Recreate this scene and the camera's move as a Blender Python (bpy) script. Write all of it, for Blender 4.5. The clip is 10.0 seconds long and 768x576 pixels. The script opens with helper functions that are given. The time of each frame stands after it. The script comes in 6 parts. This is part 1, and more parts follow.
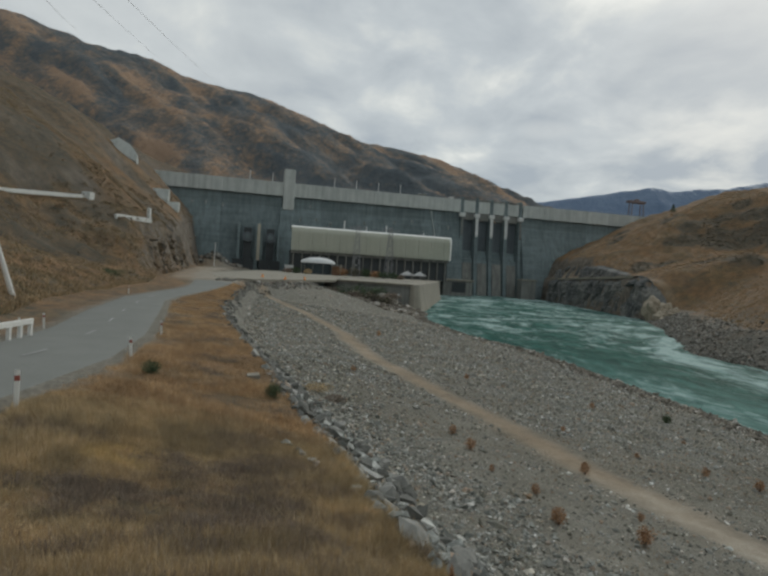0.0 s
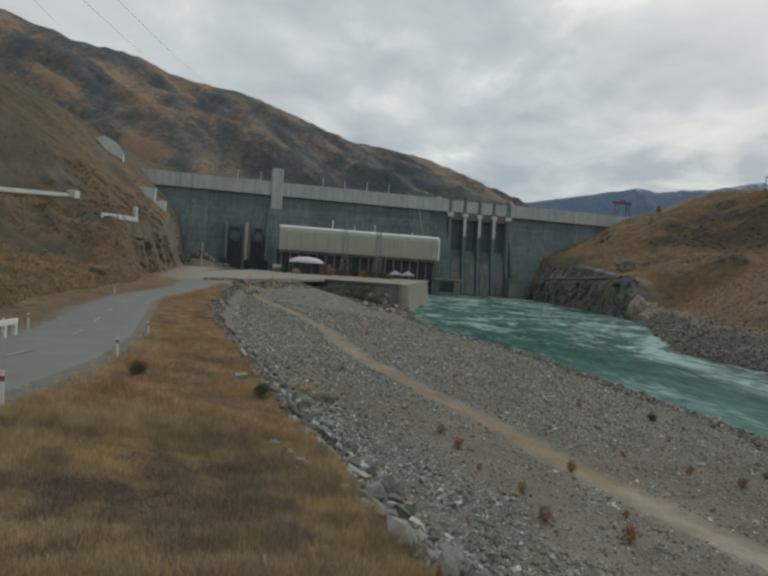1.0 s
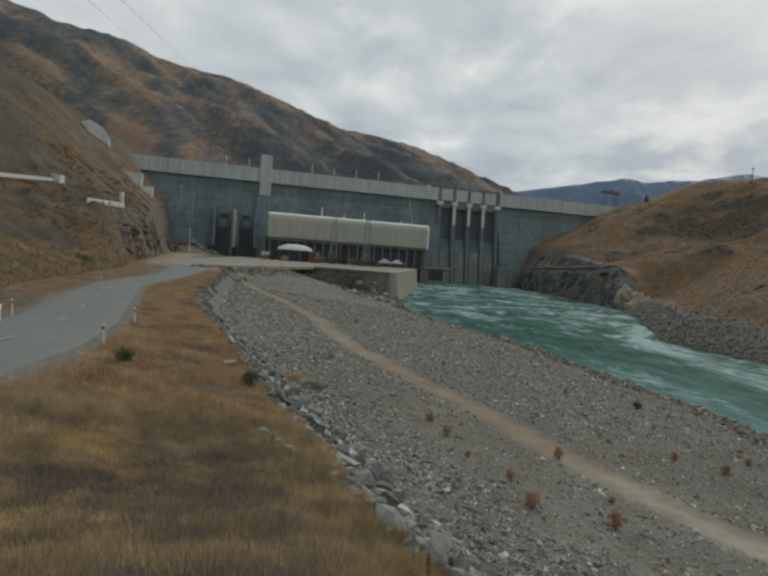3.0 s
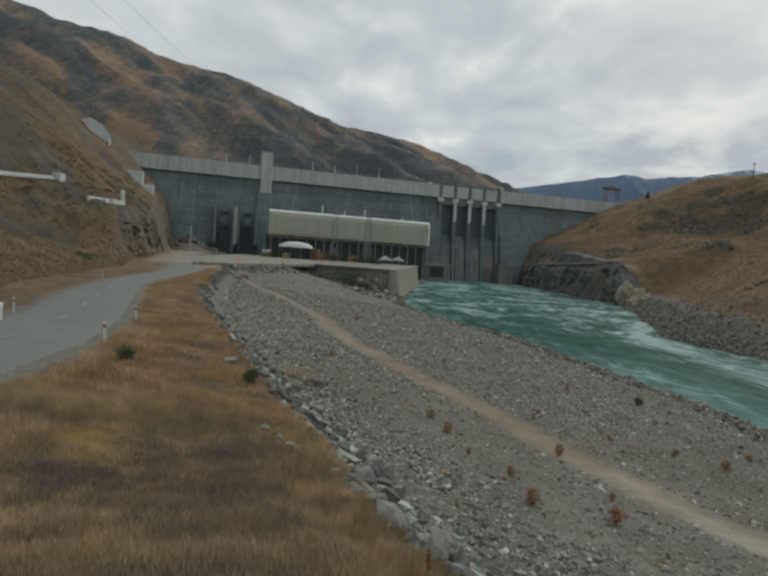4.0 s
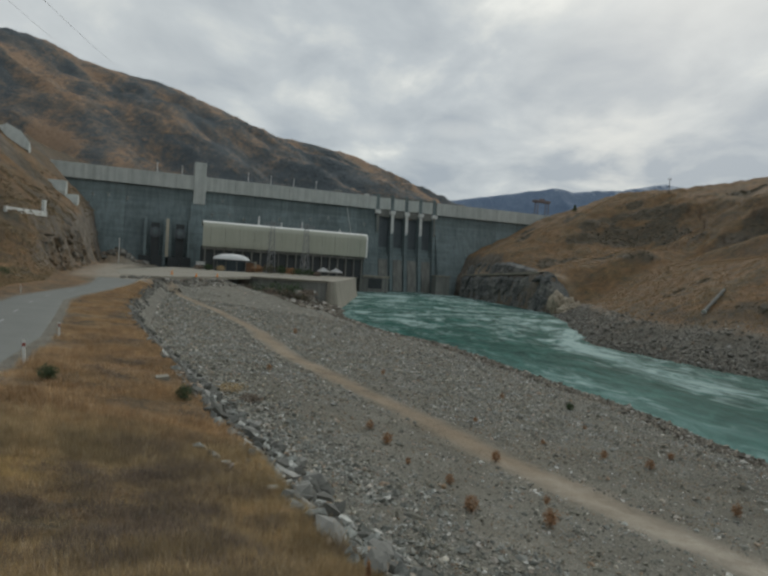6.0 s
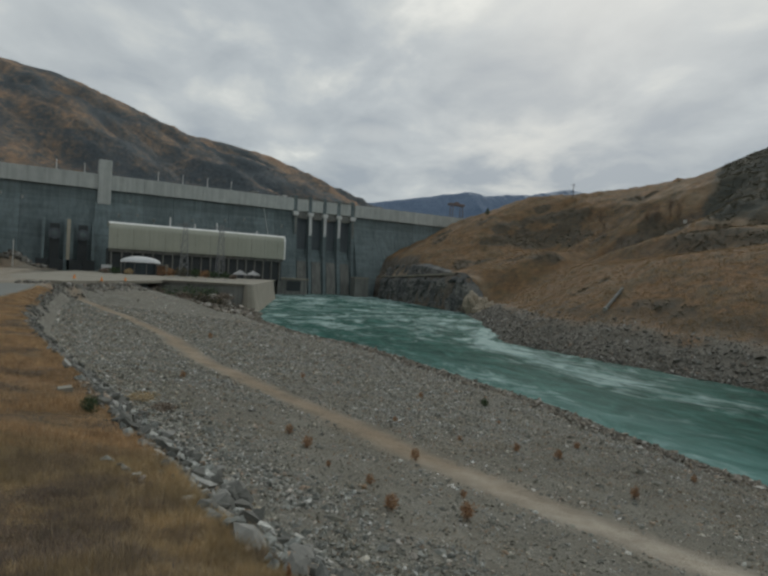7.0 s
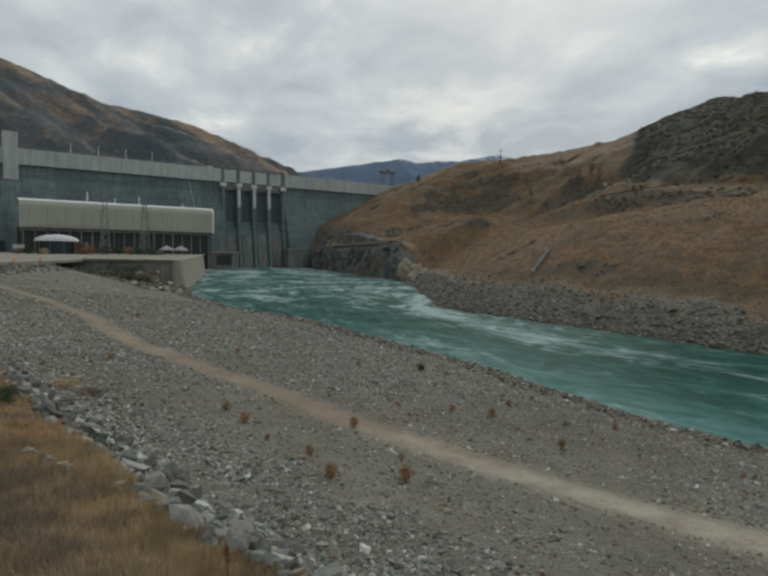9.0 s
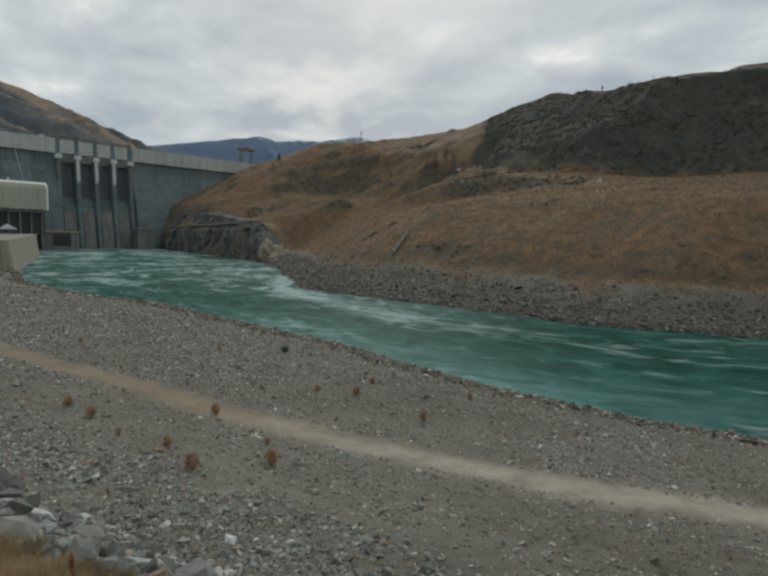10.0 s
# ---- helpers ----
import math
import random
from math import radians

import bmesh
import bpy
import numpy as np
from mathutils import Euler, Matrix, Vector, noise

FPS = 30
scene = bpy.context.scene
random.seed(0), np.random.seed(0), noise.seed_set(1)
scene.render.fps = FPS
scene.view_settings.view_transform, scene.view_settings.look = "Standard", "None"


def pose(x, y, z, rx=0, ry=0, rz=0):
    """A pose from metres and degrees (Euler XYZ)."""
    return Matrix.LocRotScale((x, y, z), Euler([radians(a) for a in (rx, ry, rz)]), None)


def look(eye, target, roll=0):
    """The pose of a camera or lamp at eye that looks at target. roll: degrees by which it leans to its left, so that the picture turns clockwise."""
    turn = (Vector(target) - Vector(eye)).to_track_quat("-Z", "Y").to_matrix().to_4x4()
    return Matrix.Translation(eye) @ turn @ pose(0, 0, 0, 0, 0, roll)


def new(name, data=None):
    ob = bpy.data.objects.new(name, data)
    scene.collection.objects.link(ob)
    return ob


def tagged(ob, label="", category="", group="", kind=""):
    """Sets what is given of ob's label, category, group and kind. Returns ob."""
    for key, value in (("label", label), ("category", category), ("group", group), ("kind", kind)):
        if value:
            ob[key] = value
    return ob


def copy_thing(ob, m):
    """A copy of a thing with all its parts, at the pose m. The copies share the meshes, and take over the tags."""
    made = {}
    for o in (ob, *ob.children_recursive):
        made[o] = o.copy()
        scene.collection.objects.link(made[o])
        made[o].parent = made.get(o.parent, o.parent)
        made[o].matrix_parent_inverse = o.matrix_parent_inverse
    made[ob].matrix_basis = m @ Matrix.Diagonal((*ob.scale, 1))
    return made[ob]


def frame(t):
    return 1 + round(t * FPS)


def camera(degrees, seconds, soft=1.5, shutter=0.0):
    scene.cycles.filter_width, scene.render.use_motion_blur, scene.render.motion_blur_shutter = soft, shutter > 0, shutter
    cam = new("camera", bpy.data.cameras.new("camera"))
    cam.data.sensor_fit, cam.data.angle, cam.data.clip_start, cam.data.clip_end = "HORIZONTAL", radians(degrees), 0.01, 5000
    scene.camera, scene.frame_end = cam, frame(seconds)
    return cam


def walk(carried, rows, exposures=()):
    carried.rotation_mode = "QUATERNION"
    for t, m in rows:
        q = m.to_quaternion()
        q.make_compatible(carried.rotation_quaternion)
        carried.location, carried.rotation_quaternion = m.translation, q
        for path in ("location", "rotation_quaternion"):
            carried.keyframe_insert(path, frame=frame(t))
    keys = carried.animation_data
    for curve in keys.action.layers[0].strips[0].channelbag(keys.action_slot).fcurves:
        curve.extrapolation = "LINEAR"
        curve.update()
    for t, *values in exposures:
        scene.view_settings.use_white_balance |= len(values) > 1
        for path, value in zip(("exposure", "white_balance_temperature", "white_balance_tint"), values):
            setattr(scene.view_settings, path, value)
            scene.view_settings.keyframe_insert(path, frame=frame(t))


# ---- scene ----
# The eye stands 13 m above the river below a dam; y runs up the valley, x towards the far bank, z = 0 is the river.
EYE = 13.0
cam = camera(67.9, 10.0, soft=2.7)
ROWS = [
    (0.0, 0.00, 0.00, 0.00, 0.00, -1.80, 3.70),
    (0.5, 0.01, -0.03, 0.01, -0.34, -1.82, 3.69),
    (1.0, 0.00, -0.06, 0.01, -1.17, -1.77, 3.76),
    (1.5, 0.01, -0.03, 0.00, -1.47, -2.28, 3.67),
    (2.0, 0.01, -0.01, -0.01, -1.92, -2.49, 3.92),
    (3.5, -0.03, 0.07, -0.02, -2.40, -3.02, 4.12),
    (4.0, 0.00, 0.02, -0.01, -2.28, -3.18, 3.95),
    (4.5, -0.01, 0.05, -0.01, -2.58, -3.71, 4.04),
    (5.0, 0.02, 0.04, -0.01, -2.23, -3.64, 3.63),
    (5.2, 0.02, 0.03, 0.00, -3.35, -3.15, 3.65),
    (6.3, 0.02, -0.03, 0.01, -10.40, -1.25, 3.48),
    (6.5, 0.02, -0.04, 0.01, -12.05, -0.99, 3.44),
    (7.0, 0.03, -0.11, 0.02, -16.45, -0.96, 3.07),
    (7.5, 0.04, -0.09, 0.05, -20.01, -2.32, 2.95),
    (8.0, 0.10, -0.11, 0.04, -21.83, -3.26, 2.18),
    (8.5, 0.13, -0.16, 0.07, -22.63, -3.53, 1.43),
    (9.0, 0.15, -0.15, 0.06, -23.07, -3.82, 1.04),
    (9.5, 0.18, 0.09, -0.02, -27.60, -4.13, 1.13),
    (10.0, 0.21, 0.08, 0.01, -36.86, -5.42, 1.41),
]


def aim(x, y, z, yaw, pitch, roll):
    cy, sy, cp, sp = math.cos(radians(yaw)), math.sin(radians(yaw)), math.cos(radians(pitch)), math.sin(radians(pitch))
    return look((x, y, EYE + z), (x - 50 * sy * cp, y + 50 * cy * cp, EYE + z + 50 * sp), roll)


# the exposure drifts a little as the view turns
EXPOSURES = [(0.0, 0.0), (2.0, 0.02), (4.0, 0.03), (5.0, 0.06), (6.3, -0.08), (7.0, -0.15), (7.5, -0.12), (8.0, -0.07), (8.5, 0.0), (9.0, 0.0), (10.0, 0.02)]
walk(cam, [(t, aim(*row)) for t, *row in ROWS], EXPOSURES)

# ---- world and sun: an overcast sky, brightest ahead to the right ----
SUN_AZ, SUN_EL = 36.0, 32.0
LENS_CLOUDS = (((0.103, 0.967, 0.235), 0.050, 0.017), ((0.251, 0.937, 0.243), 0.064, 0.016))
world = bpy.data.worlds.new("overcast")
scene.world = world
world.use_nodes = True
wt = world.node_tree
wt.nodes.clear()


def node(tree, kind, **given):
    n = tree.nodes.new(kind)
    for key, value in given.items():
        if key in n.inputs:
            n.inputs[key].default_value = value
    return n


def ramp(tree, source, stops, smooth=False):
    n = tree.nodes.new("ShaderNodeValToRGB")
    tree.links.new(source, n.inputs[0])
    if smooth:
        n.color_ramp.interpolation = "EASE"
    els = n.color_ramp.elements
    while len(els) < len(stops):
        els.new(0.5)
    for el, (at, col) in zip(els, stops):
        el.position = at
        el.color = (*col, 1) if isinstance(col, tuple) else (col, col, col, 1)
    return n.outputs[0]


def calc(tree, op, a, b=None, clamp=False):
    n = tree.nodes.new("ShaderNodeMath")
    n.operation, n.use_clamp = op, clamp
    for slot, v in ((0, a), (1, b)):
        if v is None:
            continue
        if isinstance(v, (int, float)):
            n.inputs[slot].default_value = v
        else:
            tree.links.new(v, n.inputs[slot])
    return n.outputs[0]


def blend(tree, fac, a, b, mode="MIX"):
    n = tree.nodes.new("ShaderNodeMix")
    n.data_type, n.blend_type = "RGBA", mode
    for slot, v in ((0, fac), (6, a), (7, b)):
        if isinstance(v, (int, float)):
            n.inputs[slot].default_value = v
        elif isinstance(v, tuple):
            n.inputs[slot].default_value = (*v, 1)
        else:
            tree.links.new(v, n.inputs[slot])
    return n.outputs[2]


def noise_at(tree, vec, scale, detail=4.0, rough=0.55, stretch=None, distort=0.0):
    if stretch:
        m = tree.nodes.new("ShaderNodeMapping")
        m.inputs["Scale"].default_value = stretch
        tree.links.new(vec, m.inputs["Vector"])
        vec = m.outputs[0]
    n = node(tree, "ShaderNodeTexNoise", Scale=scale, Detail=detail, Roughness=rough, Distortion=distort)
    tree.links.new(vec, n.inputs["Vector"])
    return n.outputs[0]


wc = wt.nodes.new("ShaderNodeTexCoord").outputs["Generated"]
sep = wt.nodes.new("ShaderNodeSeparateXYZ")
wt.links.new(wc, sep.inputs[0])
lift = calc(wt, "ADD", calc(wt, "MAXIMUM", sep.outputs[2], 0.0), 0.21)
flat = wt.nodes.new("ShaderNodeCombineXYZ")
wt.links.new(calc(wt, "DIVIDE", sep.outputs[0], lift), flat.inputs[0])
wt.links.new(calc(wt, "DIVIDE", sep.outputs[1], lift), flat.inputs[1])
big = noise_at(wt, flat.outputs[0], 0.75, 3.0, 0.5, distort=0.2)
fine = noise_at(wt, flat.outputs[0], 3.0, 8.0, 0.54, stretch=(1.0, 0.8, 1.0), distort=0.25)
cover = calc(wt, "ADD", calc(wt, "MULTIPLY", big, 0.45), calc(wt, "MULTIPLY", fine, 0.55))
cloud = ramp(wt, cover, [(0.39, (0.385, 0.44, 0.49)), (0.46, (0.48, 0.53, 0.56)), (0.52, (0.555, 0.605, 0.628)), (0.575, (0.695, 0.73, 0.715)), (0.64, (0.97, 0.98, 0.92))])
sun_dir = Vector((math.sin(radians(SUN_AZ)) * math.cos(radians(SUN_EL)), math.cos(radians(SUN_AZ)) * math.cos(radians(SUN_EL)), math.sin(radians(SUN_EL))))
dot = wt.nodes.new("ShaderNodeVectorMath")
dot.operation = "DOT_PRODUCT"
wt.links.new(wc, dot.inputs[0])
dot.inputs[1].default_value = sun_dir
glow = calc(wt, "POWER", calc(wt, "MAXIMUM", dot.outputs[1], 0.0), 34.0)
lit = blend(wt, calc(wt, "MULTIPLY", glow, 0.62), cloud, (0.98, 0.98, 0.92))
low_dir = Vector((math.sin(radians(29)) * math.cos(radians(12)), math.cos(radians(29)) * math.cos(radians(12)), math.sin(radians(12))))
low = wt.nodes.new("ShaderNodeVectorMath")
low.operation = "DOT_PRODUCT"
wt.links.new(wc, low.inputs[0])
low.inputs[1].default_value = low_dir
gap = calc(wt, "MULTIPLY", calc(wt, "POWER", calc(wt, "MAXIMUM", low.outputs[1], 0.0), 130.0), ramp(wt, fine, [(0.44, 0.0), (0.62, 0.45)]))
lit = blend(wt, gap, lit, (0.95, 0.93, 0.84))
thin = wt.nodes.new("ShaderNodeVectorMath")
thin.operation = "DOT_PRODUCT"
wt.links.new(wc, thin.inputs[0])
thin.inputs[1].default_value = Vector((-0.52, 0.74, 0.42)).normalized()
lit = blend(wt, calc(wt, "MULTIPLY", calc(wt, "POWER", calc(wt, "MAXIMUM", thin.outputs[1], 0.0), 9.0), 0.42), lit, (0.80, 0.82, 0.79))
for lens_dir, wide, tall in LENS_CLOUDS:
    off = wt.nodes.new("ShaderNodeVectorMath")
    off.operation = "SUBTRACT"
    wt.links.new(wc, off.inputs[0])
    off.inputs[1].default_value = lens_dir
    size = wt.nodes.new("ShaderNodeVectorMath")
    size.operation = "MULTIPLY"
    wt.links.new(off.outputs[0], size.inputs[0])
    size.inputs[1].default_value = (1 / wide, 1 / wide, 1 / tall)
    reach = wt.nodes.new("ShaderNodeVectorMath")
    reach.operation = "LENGTH"
    wt.links.new(size.outputs[0], reach.inputs[0])
    edge = calc(wt, "ADD", reach.outputs["Value"], calc(wt, "MULTIPLY", calc(wt, "SUBTRACT", fine, 0.5), 3.2))
    lit = blend(wt, ramp(wt, edge, [(0.2, 0.30), (1.0, 0.0)], True), lit, (0.74, 0.765, 0.75))
sky = wt.nodes.new("ShaderNodeTexSky")
sky.sky_type, sky.sun_disc = "NISHITA", False
sky.sun_elevation, sky.sun_rotation = radians(SUN_EL), radians(SUN_AZ)
clear = node(wt, "ShaderNodeBackground", Strength=0.1)
wt.links.new(sky.outputs[0], clear.inputs[0])
clouds = node(wt, "ShaderNodeBackground", Strength=0.92)
wt.links.new(lit, clouds.inputs[0])
both = node(wt, "ShaderNodeMixShader", Fac=0.94)
wt.links.new(clear.outputs[0], both.inputs[1])
wt.links.new(clouds.outputs[0], both.inputs[2])
wout = wt.nodes.new("ShaderNodeOutputWorld")
wt.links.new(both.outputs[0], wout.inputs[0])

sun = new("sun", bpy.data.lights.new("sun", "SUN"))
sun.data.energy, sun.data.angle, sun.data.color = 0.9, radians(14), (1.0, 0.98, 0.9)
sun.matrix_world = look(sun_dir * 100, (0, 0, 0))


# ---- materials ----
def material(name, rough=0.85, metal=0.0):
    m = bpy.data.materials.new(name)
    m.use_nodes = True
    t = m.node_tree
    b = t.nodes["Principled BSDF"]
    b.inputs["Roughness"].default_value, b.inputs["Metallic"].default_value = rough, metal
    return m, t, b


def bumped(t, b, height, strength=0.4, distance=0.1):
    n = node(t, "ShaderNodeBump", Strength=strength, Distance=distance)
    t.links.new(height, n.inputs["Height"])
    t.links.new(n.outputs[0], b.inputs["Normal"])


def place_of(t):
    return t.nodes.new("ShaderNodeNewGeometry").outputs["Position"]


def mottled(name, dark, light, size, rough=0.85, metal=0.0, bump=0.3, depth=0.05, streaks=0.0, spread=0.25, vary=0.0, lifts=0.0):
    """A surface whose colour wanders between two tones at two scales; streaks: run-off stains down its height."""
    m, t, b = material(name, rough, metal)
    p = place_of(t)
    a, c = noise_at(t, p, 1 / size, 5.0), noise_at(t, p, 9 / size, 4.0, 0.65)
    f = calc(t, "ADD", calc(t, "MULTIPLY", a, 0.6), calc(t, "MULTIPLY", c, 0.4))
    col = ramp(t, f, [(0.5 - spread, dark), (0.5 + spread, light)])
    if streaks:
        s = noise_at(t, p, 1.0, 5.0, 0.6, stretch=(0.55, 0.55, 0.035))
        col = blend(t, calc(t, "MULTIPLY", ramp(t, s, [(0.42, 0.0), (0.66, 1.0)]), streaks), col, tuple(0.35 * v for v in dark))
    if lifts:
        s = noise_at(t, p, 1.0, 5.0, 0.7, stretch=(0.05, 0.05, 0.62))
        col = blend(t, lifts, col, blend(t, 1.0, col, ramp(t, s, [(0.36, 0.35), (0.62, 1.35)]), "MULTIPLY"))
    if vary:
        info = t.nodes.new("ShaderNodeObjectInfo").outputs["Random"]
        col = blend(t, 1.0, col, ramp(t, info, [(0.0, 1.0 - vary), (1.0, 1.0 + 0.0)]), "MULTIPLY")
    t.links.new(col, b.inputs["Base Color"])
    bumped(t, b, c, bump, depth)
    return m


# base tones lifted and tinted blue-green for distance haze; streaks are run-off stains
GREY_DARK = mottled("weathered_hazy_concrete", (0.140, 0.187, 0.195), (0.266, 0.328, 0.330), 7.0, streaks=0.34, bump=0.4, depth=0.2, vary=0.26, lifts=0.22)
GREY_LIGHT = mottled("pale_concrete", (0.42, 0.455, 0.44), (0.62, 0.65, 0.61), 5.0, streaks=0.30, bump=0.3, vary=0.10)
GREY_MID = mottled("stained_concrete", (0.15, 0.155, 0.145), (0.29, 0.29, 0.26), 6.0, streaks=0.5, bump=0.4)
TAN = mottled("tan_concrete", (0.22, 0.205, 0.165), (0.34, 0.315, 0.255), 5.0, streaks=0.2)
CLADDING = mottled("pale_green_cladding", (0.36, 0.375, 0.30), (0.47, 0.475, 0.39), 12.0, rough=0.55, streaks=0.12, bump=0.1)
RIDGE = mottled("white_roof_sheet", (0.78, 0.79, 0.75), (0.88, 0.88, 0.84), 6.0, rough=0.5, bump=0.1)
STEEL = mottled("galvanised_steel", (0.20, 0.21, 0.22), (0.34, 0.35, 0.35), 1.5, rough=0.5, metal=0.7)
WHITE = mottled("white_paint", (0.62, 0.62, 0.58), (0.80, 0.80, 0.76), 0.6, rough=0.5, bump=0.1)
RED = mottled("red_reflector", (0.22, 0.05, 0.035), (0.33, 0.09, 0.06), 0.3, rough=0.4)
ORANGE = mottled("orange_plastic", (0.75, 0.22, 0.03), (0.85, 0.32, 0.05), 0.4, rough=0.5)
SLATE = mottled("dark_slate_cloth", (0.026, 0.038, 0.044), (0.048, 0.064, 0.070), 1.0, rough=0.8)
CANVAS = mottled("white_canvas", (0.55, 0.56, 0.56), (0.72, 0.73, 0.72), 1.5, rough=0.8)
CABLE = mottled("cable", (0.40, 0.41, 0.42), (0.50, 0.51, 0.52), 2.0, rough=0.6)
GATE = mottled("dark_gate_steel", (0.082, 0.100, 0.112), (0.145, 0.168, 0.178), 5.0, rough=0.6, streaks=0.3)
BLEACHED = mottled("bleached_concrete", (0.52, 0.54, 0.52), (0.72, 0.73, 0.70), 4.0)
PALE_TAN = mottled("pale_tan_concrete", (0.36, 0.33, 0.25), (0.52, 0.48, 0.38), 3.0, streaks=0.2)
# near-black paints in the shade of openings, raised slightly for distance haze
SHADE_DARK = mottled("painted_shade", (0.026, 0.032, 0.034), (0.050, 0.058, 0.060), 3.0, rough=0.6)
TIMBER = mottled("brown_timber", (0.09, 0.05, 0.03), (0.20, 0.11, 0.06), 1.0)


def ground_material():
    """Tussock, gravel, track, rock and shingle, told apart by the masks that the ground carries."""
    m, t, b = material("ground", 0.95)
    p = place_of(t)
    mask = t.nodes.new("ShaderNodeAttribute")
    mask.attribute_name = "cover"
    s = t.nodes.new("ShaderNodeSeparateColor")
    t.links.new(mask.outputs["Color"], s.inputs[0])
    more = t.nodes.new("ShaderNodeAttribute")
    more.attribute_name = "wear"
    s2 = t.nodes.new("ShaderNodeSeparateColor")
    t.links.new(more.outputs["Color"], s2.inputs[0])
    warm = t.nodes.new("ShaderNodeAttribute")
    warm.attribute_name = "dust"
    wide, mid, small = noise_at(t, p, 0.045, 5.0, 0.6), noise_at(t, p, 0.30, 5.0, 0.65), noise_at(t, p, 5.0, 4.0, 0.7)
    tuft = noise_at(t, p, 1.3, 5.0, 0.7)
    f = calc(t, "ADD", calc(t, "ADD", calc(t, "MULTIPLY", wide, 0.28), calc(t, "MULTIPLY", tuft, 0.27)), calc(t, "ADD", calc(t, "MULTIPLY", mid, 0.30), calc(t, "MULTIPLY", small, 0.15)))
    clump, speck = noise_at(t, p, 0.42, 6.0, 0.72, distort=0.6), noise_at(t, p, 2.4, 5.0, 0.75)
    g = calc(t, "ADD", calc(t, "MULTIPLY", clump, 0.55), calc(t, "MULTIPLY", speck, 0.45))
    tussock = ramp(t, g, [(0.40, (0.066, 0.056, 0.038)), (0.46, (0.126, 0.084, 0.045)), (0.51, (0.200, 0.115, 0.053)), (0.58, (0.255, 0.152, 0.074))])
    olive = ramp(t, g, [(0.40, (0.045, 0.047, 0.034)), (0.47, (0.105, 0.086, 0.050)), (0.52, (0.152, 0.106, 0.055)), (0.59, (0.20, 0.140, 0.072))])
    scrub = ramp(t, g, [(0.40, (0.040, 0.040, 0.030)), (0.47, (0.071, 0.062, 0.043)), (0.53, (0.098, 0.075, 0.047)), (0.60, (0.140, 0.097, 0.056))])
    mixed = noise_at(t, p, 0.11, 5.0, 0.65, distort=0.3)
    grass = blend(t, ramp(t, mixed, [(0.47, 0.0), (0.60, 0.85)]), tussock, olive)
    grass = blend(t, s2.outputs[0], grass, scrub)
    crag = ramp(t, f, [(0.42, (0.037, 0.043, 0.037)), (0.49, (0.053, 0.057, 0.046)), (0.535, (0.073, 0.069, 0.050)), (0.59, (0.115, 0.089, 0.056))])
    cells = node(t, "ShaderNodeTexVoronoi", Scale=8.5, Randomness=1.0)
    t.links.new(p, cells.inputs["Vector"])
    pick, pick_grit = t.nodes.new("ShaderNodeSeparateColor"), t.nodes.new("ShaderNodeSeparateColor")
    t.links.new(cells.outputs["Color"], pick.inputs[0])
    stone = ramp(t, pick.outputs[0], [(0.0, (0.060, 0.058, 0.045)), (0.35, (0.122, 0.117, 0.092)), (0.75, (0.235, 0.228, 0.186)), (0.9, (0.37, 0.362, 0.31)), (1.0, (0.58, 0.575, 0.52))])
    grit = node(t, "ShaderNodeTexVoronoi", Scale=20.0, Randomness=1.0)
    t.links.new(p, grit.inputs["Vector"])
    t.links.new(grit.outputs["Color"], pick_grit.inputs[0])
    stone = blend(t, 0.4, stone, ramp(t, pick_grit.outputs[0], [(0.0, (0.05, 0.048, 0.040)), (0.6, (0.18, 0.172, 0.150)), (0.88, (0.32, 0.31, 0.28)), (1.0, (0.60, 0.59, 0.55))]))
    silt = ramp(t, f, [(0.40, (0.100, 0.091, 0.070)), (0.5, (0.161, 0.149, 0.117)), (0.60, (0.215, 0.203, 0.165))])
    chips = t.nodes.new("ShaderNodeAttribute")
    chips.attribute_name = "chips"
    gravel = blend(t, calc(t, "MULTIPLY", ramp(t, mid, [(0.40, 0.2), (0.58, 0.95)]), calc(t, "SUBTRACT", 1.0, chips.outputs["Fac"])), silt, stone)
    track = ramp(t, f, [(0.41, (0.30, 0.25, 0.19)), (0.5, (0.41, 0.355, 0.28)), (0.60, (0.50, 0.45, 0.37))])
    track = blend(t, warm.outputs["Fac"], track, ramp(t, f, [(0.41, (0.20, 0.147, 0.092)), (0.5, (0.285, 0.218, 0.145)), (0.60, (0.36, 0.29, 0.21))]))
    rock = ramp(t, calc(t, "ADD", calc(t, "MULTIPLY", mid, 0.6), calc(t, "MULTIPLY", small, 0.4)), [(0.38, (0.058, 0.051, 0.042)), (0.5, (0.135, 0.115, 0.090)), (0.62, (0.225, 0.19, 0.15))])
    col = blend(t, s.outputs[0], grass, gravel)
    col = blend(t, s.outputs[2], col, rock)
    col = blend(t, s2.outputs[2], col, crag)
    col = blend(t, calc(t, "MULTIPLY", s.outputs[1], ramp(t, mid, [(0.3, 0.7), (0.55, 1.0)])), col, track)
    wet = blend(t, 1.0, col, (0.45, 0.45, 0.42), "MULTIPLY")
    col = blend(t, s2.outputs[1], col, wet)
    t.links.new(col, b.inputs["Base Color"])
    bumped(t, b, calc(t, "ADD", small, calc(t, "ADD", clump, mid)), 0.8, 0.2)
    return m


